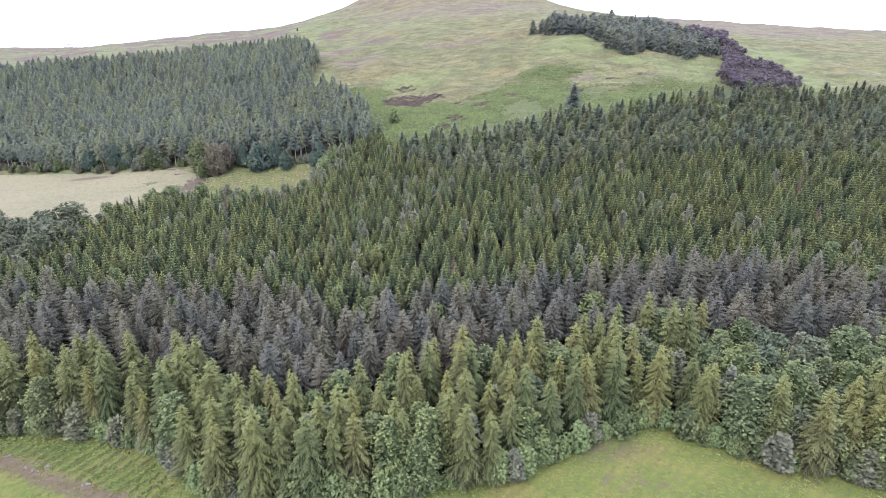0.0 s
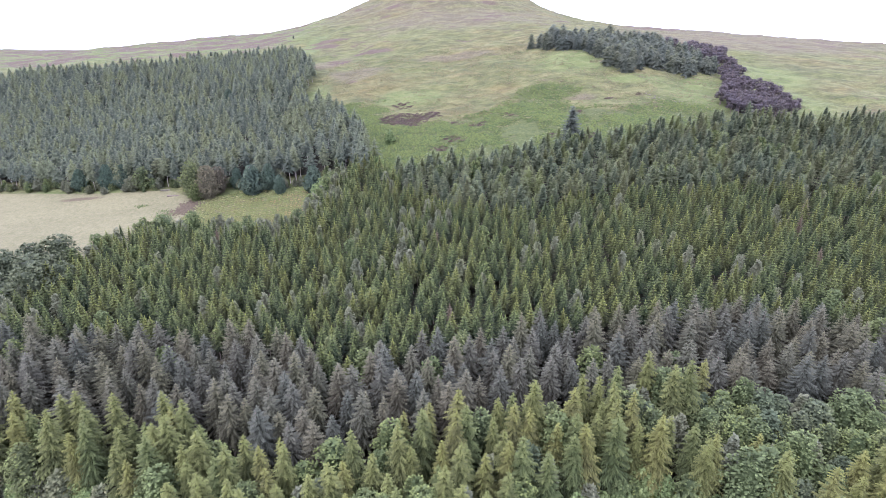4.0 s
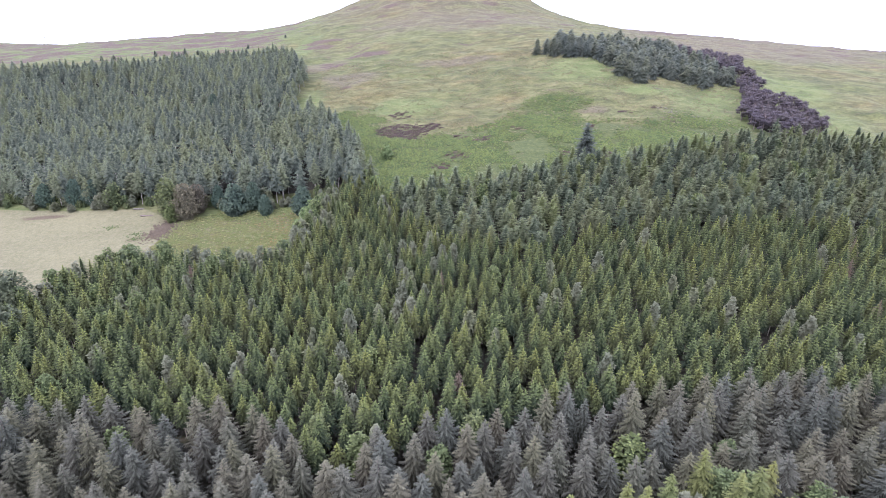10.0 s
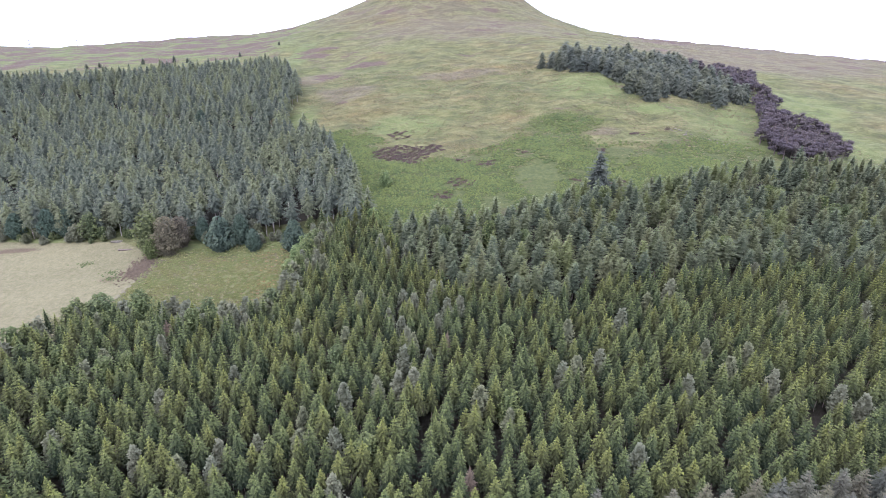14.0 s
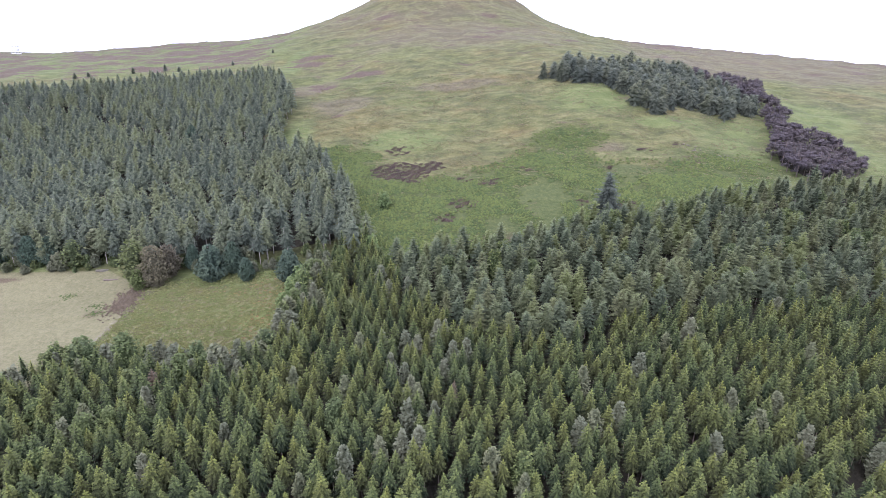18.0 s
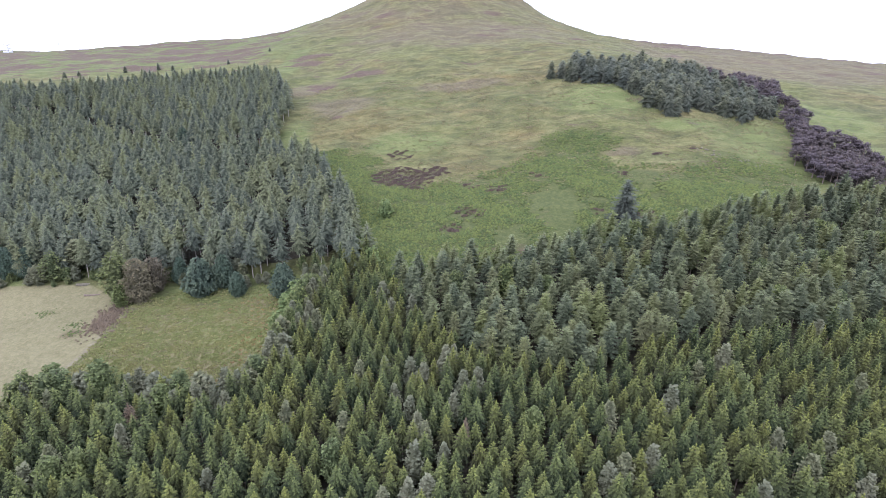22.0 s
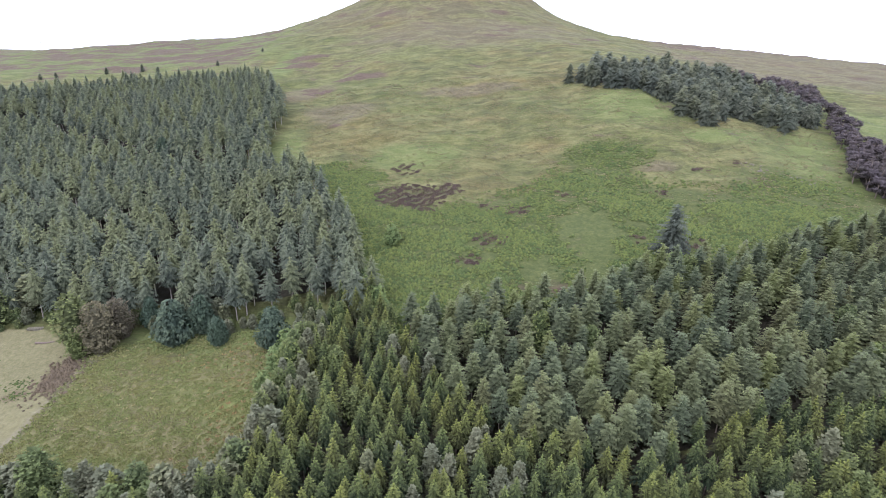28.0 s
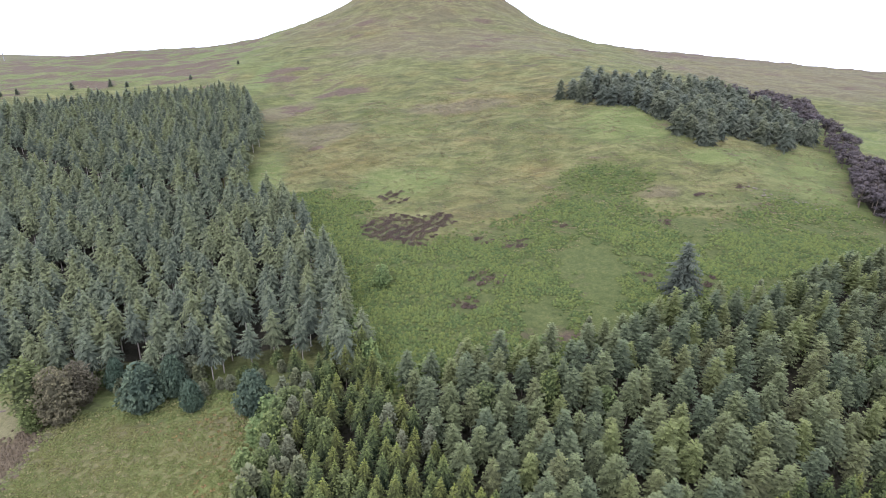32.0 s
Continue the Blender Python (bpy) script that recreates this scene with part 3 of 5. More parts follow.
def tiered(seed, h, rad, base, tiers, per, fingers, width, power, rise=(-0.3, 0.5), curl=0.0, hang=0.5, ragged=0.15, heart=0.5, foot=0.75, lobes=0.1, pale=0.35, jitter=0.35, blunt=0.12):
    """A conifer's crown of whorled boughs round a heart of inner twigs, coloured dark for the shade within. rise: the
    boughs' slope at the foot and at the top; hang: how far the side twigs hang; ragged: how uneven the boughs' lengths
    are; foot: how wide the lowest tier is; pale: how pale the colour starts at the foot; blunt: how wide the top is."""
    rng = random.Random(seed)
    s = Shape()
    lean = (rng.uniform(-0.015, 0.015) * h, rng.uniform(-0.015, 0.015) * h)
    side, side2 = rng.uniform(0, 6.28), rng.uniform(0, 6.28)
    tall_ = h * (1 - base)
    reach = lambda v: rad * max(blunt, (1 - v) ** power) * min(1.0, foot + (1 - foot) * v / 0.22)
    start = rng.uniform(0, 6.28)
    for i in range(tiers):
        v = (i + 0.5) / tiers
        v = 1 - (1 - v) ** 1.08
        out = reach(v)
        count = max(6, round(per * (0.7 + 0.3 * min(1.0, out / (0.7 * rad)))))
        broad_ = width * per / count * (1 + 0.5 * v * v)
        start += 2.4 + rng.uniform(-0.3, 0.3)
        for b in range(count):
            az = start + 6.283 * (b + rng.uniform(-0.3, 0.3)) / count
            vv = min(0.985, max(0.0, v + rng.uniform(-jitter, jitter) / tiers))
            z = h * base + tall_ * vv
            plume = noise.noise(Vector((1.5 * math.cos(az), 1.5 * math.sin(az), z * 0.45 + seed * 5.1)))
            far = out * rng.uniform(1 - ragged, 1 + ragged) * (1 + 0.09 * math.cos(az - side) + 0.05 * math.cos(2 * az - side2) + 1.6 * lobes * plume)
            # upper boughs paler: young growth, and the top's light put into the colour
            lit_growth = (pale + (1 - pale) * vv) * rng.uniform(0.65, 1.0) * min(1.0, 0.85 + 0.6 * plume)
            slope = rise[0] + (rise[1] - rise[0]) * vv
            bough(s, rng, (lean[0] * vv, lean[1] * vv, z - 0.5 * slope * far), az, far, slope + rng.uniform(-0.12, 0.12), curl, fingers if out > 0.4 * rad else max(2, fingers - 1), broad_, hang * (1 - 0.35 * vv), lit_growth, vv * vv)
    ring, levels = 7, (0.0, 0.2, 0.4, 0.58, 0.74, 0.88)
    pts, tips = [], []
    for i, u in enumerate(levels):
        for k in range(ring):
            q = heart * reach(u) * rng.uniform(0.65, 1.3) * (1 - 0.25 * u)
            pts.append((lean[0] * u + q * math.cos(6.283 * k / ring + i), lean[1] * u + q * math.sin(6.283 * k / ring + i), h * base + tall_ * u - rng.uniform(0, 0.6) - (0.3 if i == 0 else 0)))
            # heart twigs coloured darker, deepest at the foot, in place of shade
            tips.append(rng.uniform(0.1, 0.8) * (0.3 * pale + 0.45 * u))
    pts.append((lean[0], lean[1], h - 0.03 * tall_))
    tips.append(0.8)
    last = len(levels) - 1
    faces = [q for i in range(last) for k in range(ring) for q in ((i * ring + k, i * ring + (k + 1) % ring, (i + 1) * ring + (k + 1) % ring), (i * ring + k, (i + 1) * ring + (k + 1) % ring, (i + 1) * ring + k))]
    faces += [(last * ring + k, last * ring + (k + 1) % ring, (last + 1) * ring) for k in range(ring)]
    s.add(pts, faces, tips)
    for b in range(3):
        az, q = 2.1 * b + start, 0.05 * rad
        s.add([(lean[0], lean[1], h + 0.25), (lean[0] + q * math.cos(az), lean[1] + q * math.sin(az), h - 0.5), (lean[0] + q * math.cos(az + 2.1), lean[1] + q * math.sin(az + 2.1), h - 0.5)], [(0, 1, 2)], [1, 0.8, 0.8])
    return s.done()


def dome(seed, h, rad, base, leaves, size, lobes=0.2, waist=0.42, hang=0.5, point=0.8):
    """A dense egg-shaped crown: overlapping hanging leaf sprays over an uneven, lobed skin round a heart coloured dark
    for inner shade. waist: the height of its widest part.
    """
    rng = random.Random(seed)
    s = Shape()
    tall_, k0 = h * (1 - base), seed * 3.7

    def skin(v, az):
        q = (v / waist) if v < waist else 1 - (v - waist) / (1 - waist)
        r_ = rad * (0.45 + 0.55 * math.sin(1.5708 * q)) if v < waist else rad * max(0.03, q) ** (0.5 * point)
        n_ = noise.noise(Vector((1.7 * math.cos(az), 1.7 * math.sin(az), v * tall_ * 0.42 + k0))) + 0.5 * noise.noise(Vector((3.6 * math.cos(az), 3.6 * math.sin(az), v * tall_ * 0.9 + k0)))
        return r_ * (1 + lobes * 1.5 * n_), n_

    for k in range(leaves):
        v, az = 1 - math.sqrt(rng.uniform(0, 1)) if rng.random() < 0.45 else rng.uniform(0, 0.97), rng.uniform(0, 6.283)
        r_, n_ = skin(v, az)
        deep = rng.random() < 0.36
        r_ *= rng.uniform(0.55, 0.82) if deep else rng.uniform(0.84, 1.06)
        q = Vector((r_ * math.cos(az), r_ * math.sin(az), h * base + tall_ * v + 0.25 * n_))
        d = Vector((0.6 * math.cos(az) + rng.gauss(0, 0.4), 0.6 * math.sin(az) + rng.gauss(0, 0.4), -hang - 0.25 + 0.5 * v + rng.gauss(0, 0.35))).normalized()
        w = d.cross(Vector((rng.gauss(0, 0.5), rng.gauss(0, 0.5), 1))).normalized()
        up = w.cross(d)
        g = size * rng.uniform(0.7, 1.3) * (1.7 if deep else 1.0)
        # upper and outward sprays paler, deep ones darker: light and shade in the colour
        lit_growth = min(1.0, max(0.1, 0.35 + 0.4 * v + 0.7 * n_)) * rng.uniform(0.7, 1.0) * (0.45 if deep else 1.0)
        s.add([q - d * g * 0.6, q + w * g * 0.5 - up * g * 0.15, q + d * g * 0.7, q - w * g * 0.5 - up * g * 0.15], [(0, 1, 2), (0, 2, 3)], [0.2 * lit_growth, 0.7 * lit_growth, lit_growth, 0.7 * lit_growth])
    ring, levels = 8, (0.0, 0.15, 0.35, 0.6, 0.82)
    pts = [(0.46 * skin(u, 6.283 * k / ring)[0] * math.cos(6.283 * k / ring), 0.46 * skin(u, 6.283 * k / ring)[0] * math.sin(6.283 * k / ring), h * base + tall_ * u) for u in levels for k in range(ring)] + [(0, 0, h * base + tall_ * 0.88)]
    last = len(levels) - 1
    faces = [q for i in range(last) for k in range(ring) for q in ((i * ring + k, i * ring + (k + 1) % ring, (i + 1) * ring + (k + 1) % ring), (i * ring + k, (i + 1) * ring + (k + 1) % ring, (i + 1) * ring + k))]
    faces += [(last * ring + k, last * ring + (k + 1) % ring, (last + 1) * ring) for k in range(ring)]
    # heart left at the darkest colour, as the crown's inner shade
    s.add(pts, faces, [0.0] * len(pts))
    return s.done()


def leafy(seed, h, rad, base, blobs, leaves, size, flat=1.0):
    """A broad-leaved crown: clumps of leaf sprays round a few limbs."""
    rng = random.Random(seed)
    s = Shape()
    centre, half = h * (base + 1) / 2, h * (1 - base) / 2
    for b in range(blobs):
        a, t = rng.uniform(0, 6.283), rng.uniform(-0.85, 1.0)
        k = math.sqrt(max(0.02, 1 - t * t * 0.95)) * rng.uniform(0.45, 0.78)
        br = rad * rng.uniform(0.2, 0.46)
        c = (rad * k * math.cos(a), rad * k * math.sin(a), centre + (half - br * 0.8) * t)
        ring = [(0, 0, 1)] + [(0.87 * math.cos(k_ * 1.2566), 0.87 * math.sin(k_ * 1.2566), 0.45) for k_ in range(5)] + [(0.87 * math.cos(k_ * 1.2566 + 0.63), 0.87 * math.sin(k_ * 1.2566 + 0.63), -0.45) for k_ in range(5)]
        shell = [Vector(c) + Vector((p_[0], p_[1], p_[2] * 0.8 * flat)) * br * rng.uniform(0.4, 0.82) for p_ in ring]
        # shell corners coloured near the dark base, for shade inside the clump
        s.add(shell, [(0, 1 + k_, 1 + (k_ + 1) % 5) for k_ in range(5)] + [f_ for k_ in range(5) for f_ in ((1 + k_, 6 + k_, 1 + (k_ + 1) % 5), (1 + (k_ + 1) % 5, 6 + k_, 6 + (k_ + 1) % 5))], [rng.uniform(0.0, 0.2) for p_ in ring])
        for j in range(leaves):
            d = Vector((rng.gauss(0, 1), rng.gauss(0, 1), rng.gauss(0.25, 1))).normalized()
            q = Vector(c) + Vector((d.x * br, d.y * br, d.z * br * 0.8 * flat)) * rng.uniform(0.72, 1.22)
            side = d.cross(Vector((rng.gauss(0, 1), rng.gauss(0, 1), rng.gauss(0, 1)))).normalized()
            up = (d.cross(side) + d * rng.uniform(-0.5, 0.6)).normalized()
            w = size * rng.uniform(0.6, 1.25)
            s.add([q - side * w * 0.55 - up * w * 0.3, q + side * w * 0.55 - up * w * 0.3, q + up * w * 0.8], [(0, 1, 2)], [0.2, 0.4, 1.0])
    return s.done()


def limb_shape(path, radii, sides=6):
    """A tapered round limb along a path."""
    s = Shape()
    pts, faces = [], []
    for (x, y, z), r in zip(path, radii):
        pts += [(x + r * math.cos(6.283 * k / sides), y + r * math.sin(6.283 * k / sides), z) for k in range(sides)]
    for i in range(len(path) - 1):
        for k in range(sides):
            a, b = i * sides + k, i * sides + (k + 1) % sides
            faces += [(a, b, b + sides), (a, b + sides, a + sides)]
    s.add(pts, faces, [0] * len(pts))
    return s.done()


def trunk_shape(seed, h, r, sides=6, limbs=0, spread=2.0, from_z=0.4):
    rng = random.Random(seed)
    bend = [(rng.uniform(-0.012, 0.012) * h * k, rng.uniform(-0.012, 0.012) * h * k, h * q) for k, q in ((0, -0.06), (0.5, 0.02), (1, 0.35), (1.4, 0.7), (1.2, 0.97))]
    parts = [limb_shape(bend, [r * 1.45, r * 1.1, r * 0.85, r * 0.5, r * 0.08], sides)]
    for b in range(limbs):
        a, z = 6.283 * b / limbs + rng.uniform(-0.4, 0.4), h * rng.uniform(from_z, from_z + 0.25)
        reach = spread * rng.uniform(0.6, 0.9)
        parts.append(limb_shape([(0, 0, z), (0.5 * reach * math.cos(a), 0.5 * reach * math.sin(a), z + reach * 0.5), (reach * math.cos(a), reach * math.sin(a), z + reach * 1.0)], [r * 0.5, r * 0.3, r * 0.08], 4))
    return joined(parts)


def joined(parts):
    v, f, t, k = [], [], [], 0
    for pv, pf, pt in parts:
        v.append(pv), f.append(pf + k), t.append(pt)
        k += len(pv)
    return np.concatenate(v), np.concatenate(f), np.concatenate(t)


class Kind:
    """A kind of tree: its shapes in several variants, needles, bark and words."""

    def __init__(self, name, label, category, needles, bark_material, crowns, trunks):
        self.name, self.label, self.category, self.mats = name, label, category, (needles, bark_material)
        self.crowns, self.trunks, self.models = crowns, trunks, []

    def model(self, i):
        """The i-th variant as a thing with its parts, built once and kept far under the ground until it is copied."""
        while len(self.models) <= i:
            k = len(self.models)
            self.models.append((fast_mesh(self.name + "_trunk", self.trunks[k][0], self.trunks[k][1], [self.mats[1]], smooth=True),
                                fast_mesh(self.name + "_crown", self.crowns[k][0], self.crowns[k][1], [self.mats[0]], attributes=[("tip", self.crowns[k][2])])))
        return self.models[i]

    def thing(self, i, x, y, yaw, size, group="", label="", wide=1.0, sink=0.15):
        root = new(self.name)
        for what, me in zip(("trunk", "crown"), self.model(i)):
            part = new(what, me)
            part.parent = root
        root.matrix_basis = Matrix.LocRotScale((x, y, float(height(x, y)) - sink), Euler((0, 0, yaw)), (size * wide, size * wide, size))
        return tagged(root, label or self.label, self.category, group)


def stand(kind, points, group, things, near, rng, sizes=(0.85, 1.15), stuff_name="", stuff_label=""):
    """Plants a wood: the trees nearest to a spot of the plan as things, the rest joined."""
    order = np.argsort(np.hypot(points[:, 0] - near[0], points[:, 1] - near[1]))
    points = points[order]
    count = len(points)
    variant = rng.randint(0, len(kind.crowns), count)
    yaw, size, wide = rng.uniform(0, 6.283, count), rng.uniform(*sizes, count), rng.uniform(0.9, 1.12, count)
    z = height(points[:, 0], points[:, 1]) - 0.15
    tones = np.clip(0.5 + 0.22 * waves(points[:, 0], points[:, 1], 34, 31) + 0.2 * waves(points[:, 0], points[:, 1], 11, 32) + rng.uniform(-0.4, 0.4, count), 0.02, 0.98)
    size = size * (1 + 0.05 * waves(points[:, 0], points[:, 1], 19, 33))
    for k in range(min(things, count)):
        kind.thing(int(variant[k]), points[k, 0], points[k, 1], yaw[k], size[k], group, wide=wide[k])
    V, F, T, S, tone, base = [], [], [], [], [], 0
    for i in range(len(kind.crowns)):
        pick = np.nonzero(variant[things:] == i)[0] + things
        if not len(pick):
            continue
        for slot, (pv, pf, pt) in ((0, kind.crowns[i]), (1, kind.trunks[i])):
            c, s_ = np.cos(yaw[pick])[:, None], np.sin(yaw[pick])[:, None]
            sx = (size[pick] * wide[pick])[:, None]
            q = np.stack([(pv[None, :, 0] * c - pv[None, :, 1] * s_) * sx + points[pick, 0][:, None],
                          (pv[None, :, 0] * s_ + pv[None, :, 1] * c) * sx + points[pick, 1][:, None],
                          pv[None, :, 2] * size[pick][:, None] + z[pick][:, None]], -1)
            V.append(q.reshape(-1, 3))
            F.append((pf[None] + (np.arange(len(pick)) * len(pv))[:, None, None]).reshape(-1, 3) + base)
            S.append(np.full(len(pick) * len(pf), slot))
            T.append(np.tile(pt, len(pick)))
            tone.append(np.repeat(tones[pick], len(pv)))
            base += len(pick) * len(pv)
    if V:
        me = fast_mesh(stuff_name, np.concatenate(V), np.concatenate(F), list(kind.mats), np.concatenate(S), attributes=[("tip", np.concatenate(T)), ("tone", np.concatenate(tone))])
        tagged(new(stuff_name, me), stuff_label, "trees", kind="stuff")


def planted_points(poly, space, rng, angle=0.0, jitter=0.3, margin=0.0, rows=1.0):
    """Rows of planting places inside an outline, a little uneven."""
    px, py = [np.array(c, float) for c in zip(*poly)]
    size = max(np.ptp(px), np.ptp(py)) * 0.75 + 10
    k = np.arange(-size, size, space)
    a, b = np.meshgrid(k, k * rows)
    a = a + (np.arange(len(k)) % 2)[:, None] * space * 0.5
    a, b = a + rng.uniform(-jitter, jitter, a.shape) * space, b + rng.uniform(-jitter, jitter, a.shape) * space
    x = px.mean() + a * math.cos(angle) - b * math.sin(angle)
    y = py.mean() + a * math.sin(angle) + b * math.cos(angle)
    x, y = x.ravel(), y.ravel()
    ok = inside(poly, x, y) & (np.abs(x) < 0.82 * y + 36)
    x, y = x[ok], y[ok]
    if margin:
        ok = line_distance(poly, x, y) > margin
        x, y = x[ok], y[ok]
    return np.stack([x, y], -1)


def split(points, rng, *shares):
    """Deals the points out at random, by shares."""
    r = rng.uniform(0, 1, len(points))
    edges = np.cumsum((0,) + shares)
    return [points[(r >= a) & (r < b)] for a, b in zip(edges[:-1], edges[1:])]


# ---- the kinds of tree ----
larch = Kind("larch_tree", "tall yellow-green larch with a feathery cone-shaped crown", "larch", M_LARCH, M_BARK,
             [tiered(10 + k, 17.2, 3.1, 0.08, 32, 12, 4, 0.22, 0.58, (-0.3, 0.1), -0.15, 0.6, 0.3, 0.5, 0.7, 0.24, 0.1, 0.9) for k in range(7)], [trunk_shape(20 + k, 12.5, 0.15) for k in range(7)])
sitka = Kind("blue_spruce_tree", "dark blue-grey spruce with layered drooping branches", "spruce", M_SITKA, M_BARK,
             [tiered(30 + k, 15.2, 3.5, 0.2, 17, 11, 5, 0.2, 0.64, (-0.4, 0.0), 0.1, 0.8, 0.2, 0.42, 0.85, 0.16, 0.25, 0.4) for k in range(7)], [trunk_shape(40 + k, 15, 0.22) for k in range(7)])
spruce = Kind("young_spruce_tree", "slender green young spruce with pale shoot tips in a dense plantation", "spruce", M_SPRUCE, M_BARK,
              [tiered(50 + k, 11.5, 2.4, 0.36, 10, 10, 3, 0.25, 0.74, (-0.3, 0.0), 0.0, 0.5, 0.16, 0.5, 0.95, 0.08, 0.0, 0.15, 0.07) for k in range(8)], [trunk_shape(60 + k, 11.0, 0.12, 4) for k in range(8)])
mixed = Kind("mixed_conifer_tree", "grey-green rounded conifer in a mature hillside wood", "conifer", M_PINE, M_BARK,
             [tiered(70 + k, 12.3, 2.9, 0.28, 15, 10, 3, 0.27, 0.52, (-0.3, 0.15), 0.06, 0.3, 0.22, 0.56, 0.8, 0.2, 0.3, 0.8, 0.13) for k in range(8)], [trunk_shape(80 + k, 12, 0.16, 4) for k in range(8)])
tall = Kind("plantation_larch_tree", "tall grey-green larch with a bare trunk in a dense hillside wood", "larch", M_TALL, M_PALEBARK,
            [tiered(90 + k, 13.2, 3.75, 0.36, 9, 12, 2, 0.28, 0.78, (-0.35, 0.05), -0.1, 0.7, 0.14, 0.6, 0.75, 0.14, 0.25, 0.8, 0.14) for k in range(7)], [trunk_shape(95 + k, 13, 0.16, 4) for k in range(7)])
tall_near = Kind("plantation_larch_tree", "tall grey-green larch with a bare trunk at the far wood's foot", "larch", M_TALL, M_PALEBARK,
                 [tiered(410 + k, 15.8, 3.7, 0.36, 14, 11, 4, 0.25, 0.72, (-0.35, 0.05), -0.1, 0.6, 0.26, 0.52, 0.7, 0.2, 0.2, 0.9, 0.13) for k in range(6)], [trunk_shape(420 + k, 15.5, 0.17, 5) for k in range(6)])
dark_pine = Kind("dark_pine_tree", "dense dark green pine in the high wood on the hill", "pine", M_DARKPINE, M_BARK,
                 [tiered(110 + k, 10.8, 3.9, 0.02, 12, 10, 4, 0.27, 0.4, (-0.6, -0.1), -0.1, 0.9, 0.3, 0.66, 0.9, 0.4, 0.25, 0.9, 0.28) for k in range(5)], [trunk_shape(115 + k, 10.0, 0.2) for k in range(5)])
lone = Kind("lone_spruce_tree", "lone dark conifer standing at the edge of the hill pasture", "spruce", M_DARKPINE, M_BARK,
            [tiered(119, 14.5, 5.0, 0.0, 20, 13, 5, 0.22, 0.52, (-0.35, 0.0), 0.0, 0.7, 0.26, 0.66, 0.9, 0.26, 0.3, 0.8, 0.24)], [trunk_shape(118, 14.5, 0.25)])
scots = Kind("brown_pine_tree", "purple-brown pine with a flat crown on a bare trunk", "pine", M_SCOTS, M_BARK,
             [leafy(120 + k, 9.0, 3.3, 0.12, 18, 60, 0.36, 0.85) for k in range(3)], [trunk_shape(125 + k, 10, 0.2, 6, 4, 2.2, 0.5) for k in range(3)])
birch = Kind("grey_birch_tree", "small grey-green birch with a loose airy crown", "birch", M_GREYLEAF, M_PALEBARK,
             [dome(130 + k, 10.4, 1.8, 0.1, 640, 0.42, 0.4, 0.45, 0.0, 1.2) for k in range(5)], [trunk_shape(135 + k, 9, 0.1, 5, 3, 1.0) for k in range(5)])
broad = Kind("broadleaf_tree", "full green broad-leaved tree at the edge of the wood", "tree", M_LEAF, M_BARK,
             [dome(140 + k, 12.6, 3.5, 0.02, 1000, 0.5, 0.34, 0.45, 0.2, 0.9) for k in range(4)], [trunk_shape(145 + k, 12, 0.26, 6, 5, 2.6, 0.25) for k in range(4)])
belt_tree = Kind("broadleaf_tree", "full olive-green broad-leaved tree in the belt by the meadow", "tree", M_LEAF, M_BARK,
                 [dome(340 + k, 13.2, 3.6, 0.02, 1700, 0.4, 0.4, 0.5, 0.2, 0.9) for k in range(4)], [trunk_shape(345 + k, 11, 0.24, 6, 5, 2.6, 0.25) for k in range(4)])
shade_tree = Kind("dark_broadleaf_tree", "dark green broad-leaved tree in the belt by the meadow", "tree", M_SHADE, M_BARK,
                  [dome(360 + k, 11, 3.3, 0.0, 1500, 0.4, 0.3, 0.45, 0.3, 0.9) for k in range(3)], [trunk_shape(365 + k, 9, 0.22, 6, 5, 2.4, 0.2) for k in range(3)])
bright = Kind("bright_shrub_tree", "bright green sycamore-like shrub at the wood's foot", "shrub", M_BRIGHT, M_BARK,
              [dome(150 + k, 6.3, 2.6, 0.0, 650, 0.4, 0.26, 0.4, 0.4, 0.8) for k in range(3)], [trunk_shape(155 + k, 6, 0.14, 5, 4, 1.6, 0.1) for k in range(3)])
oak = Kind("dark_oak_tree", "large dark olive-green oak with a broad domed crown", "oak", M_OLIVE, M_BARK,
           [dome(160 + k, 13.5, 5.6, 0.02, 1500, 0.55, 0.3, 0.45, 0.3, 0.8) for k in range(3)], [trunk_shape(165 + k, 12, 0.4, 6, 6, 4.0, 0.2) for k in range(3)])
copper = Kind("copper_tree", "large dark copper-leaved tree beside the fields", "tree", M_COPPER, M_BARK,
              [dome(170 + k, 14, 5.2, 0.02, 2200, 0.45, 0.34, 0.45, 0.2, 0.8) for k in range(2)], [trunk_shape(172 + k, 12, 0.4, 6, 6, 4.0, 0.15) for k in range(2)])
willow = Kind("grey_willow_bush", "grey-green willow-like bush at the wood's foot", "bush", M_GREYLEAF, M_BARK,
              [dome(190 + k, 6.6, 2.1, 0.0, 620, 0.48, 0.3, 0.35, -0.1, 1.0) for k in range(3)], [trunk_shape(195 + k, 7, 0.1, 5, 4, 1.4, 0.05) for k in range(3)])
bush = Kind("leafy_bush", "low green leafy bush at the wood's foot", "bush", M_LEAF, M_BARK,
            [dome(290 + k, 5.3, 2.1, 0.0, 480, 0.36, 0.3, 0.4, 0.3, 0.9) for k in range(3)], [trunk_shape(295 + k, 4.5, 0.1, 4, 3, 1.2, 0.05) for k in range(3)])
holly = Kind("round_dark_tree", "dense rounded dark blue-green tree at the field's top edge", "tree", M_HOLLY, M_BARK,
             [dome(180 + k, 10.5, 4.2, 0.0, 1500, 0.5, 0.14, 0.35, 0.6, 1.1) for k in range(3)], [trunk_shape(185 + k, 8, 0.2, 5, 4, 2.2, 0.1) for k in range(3)])
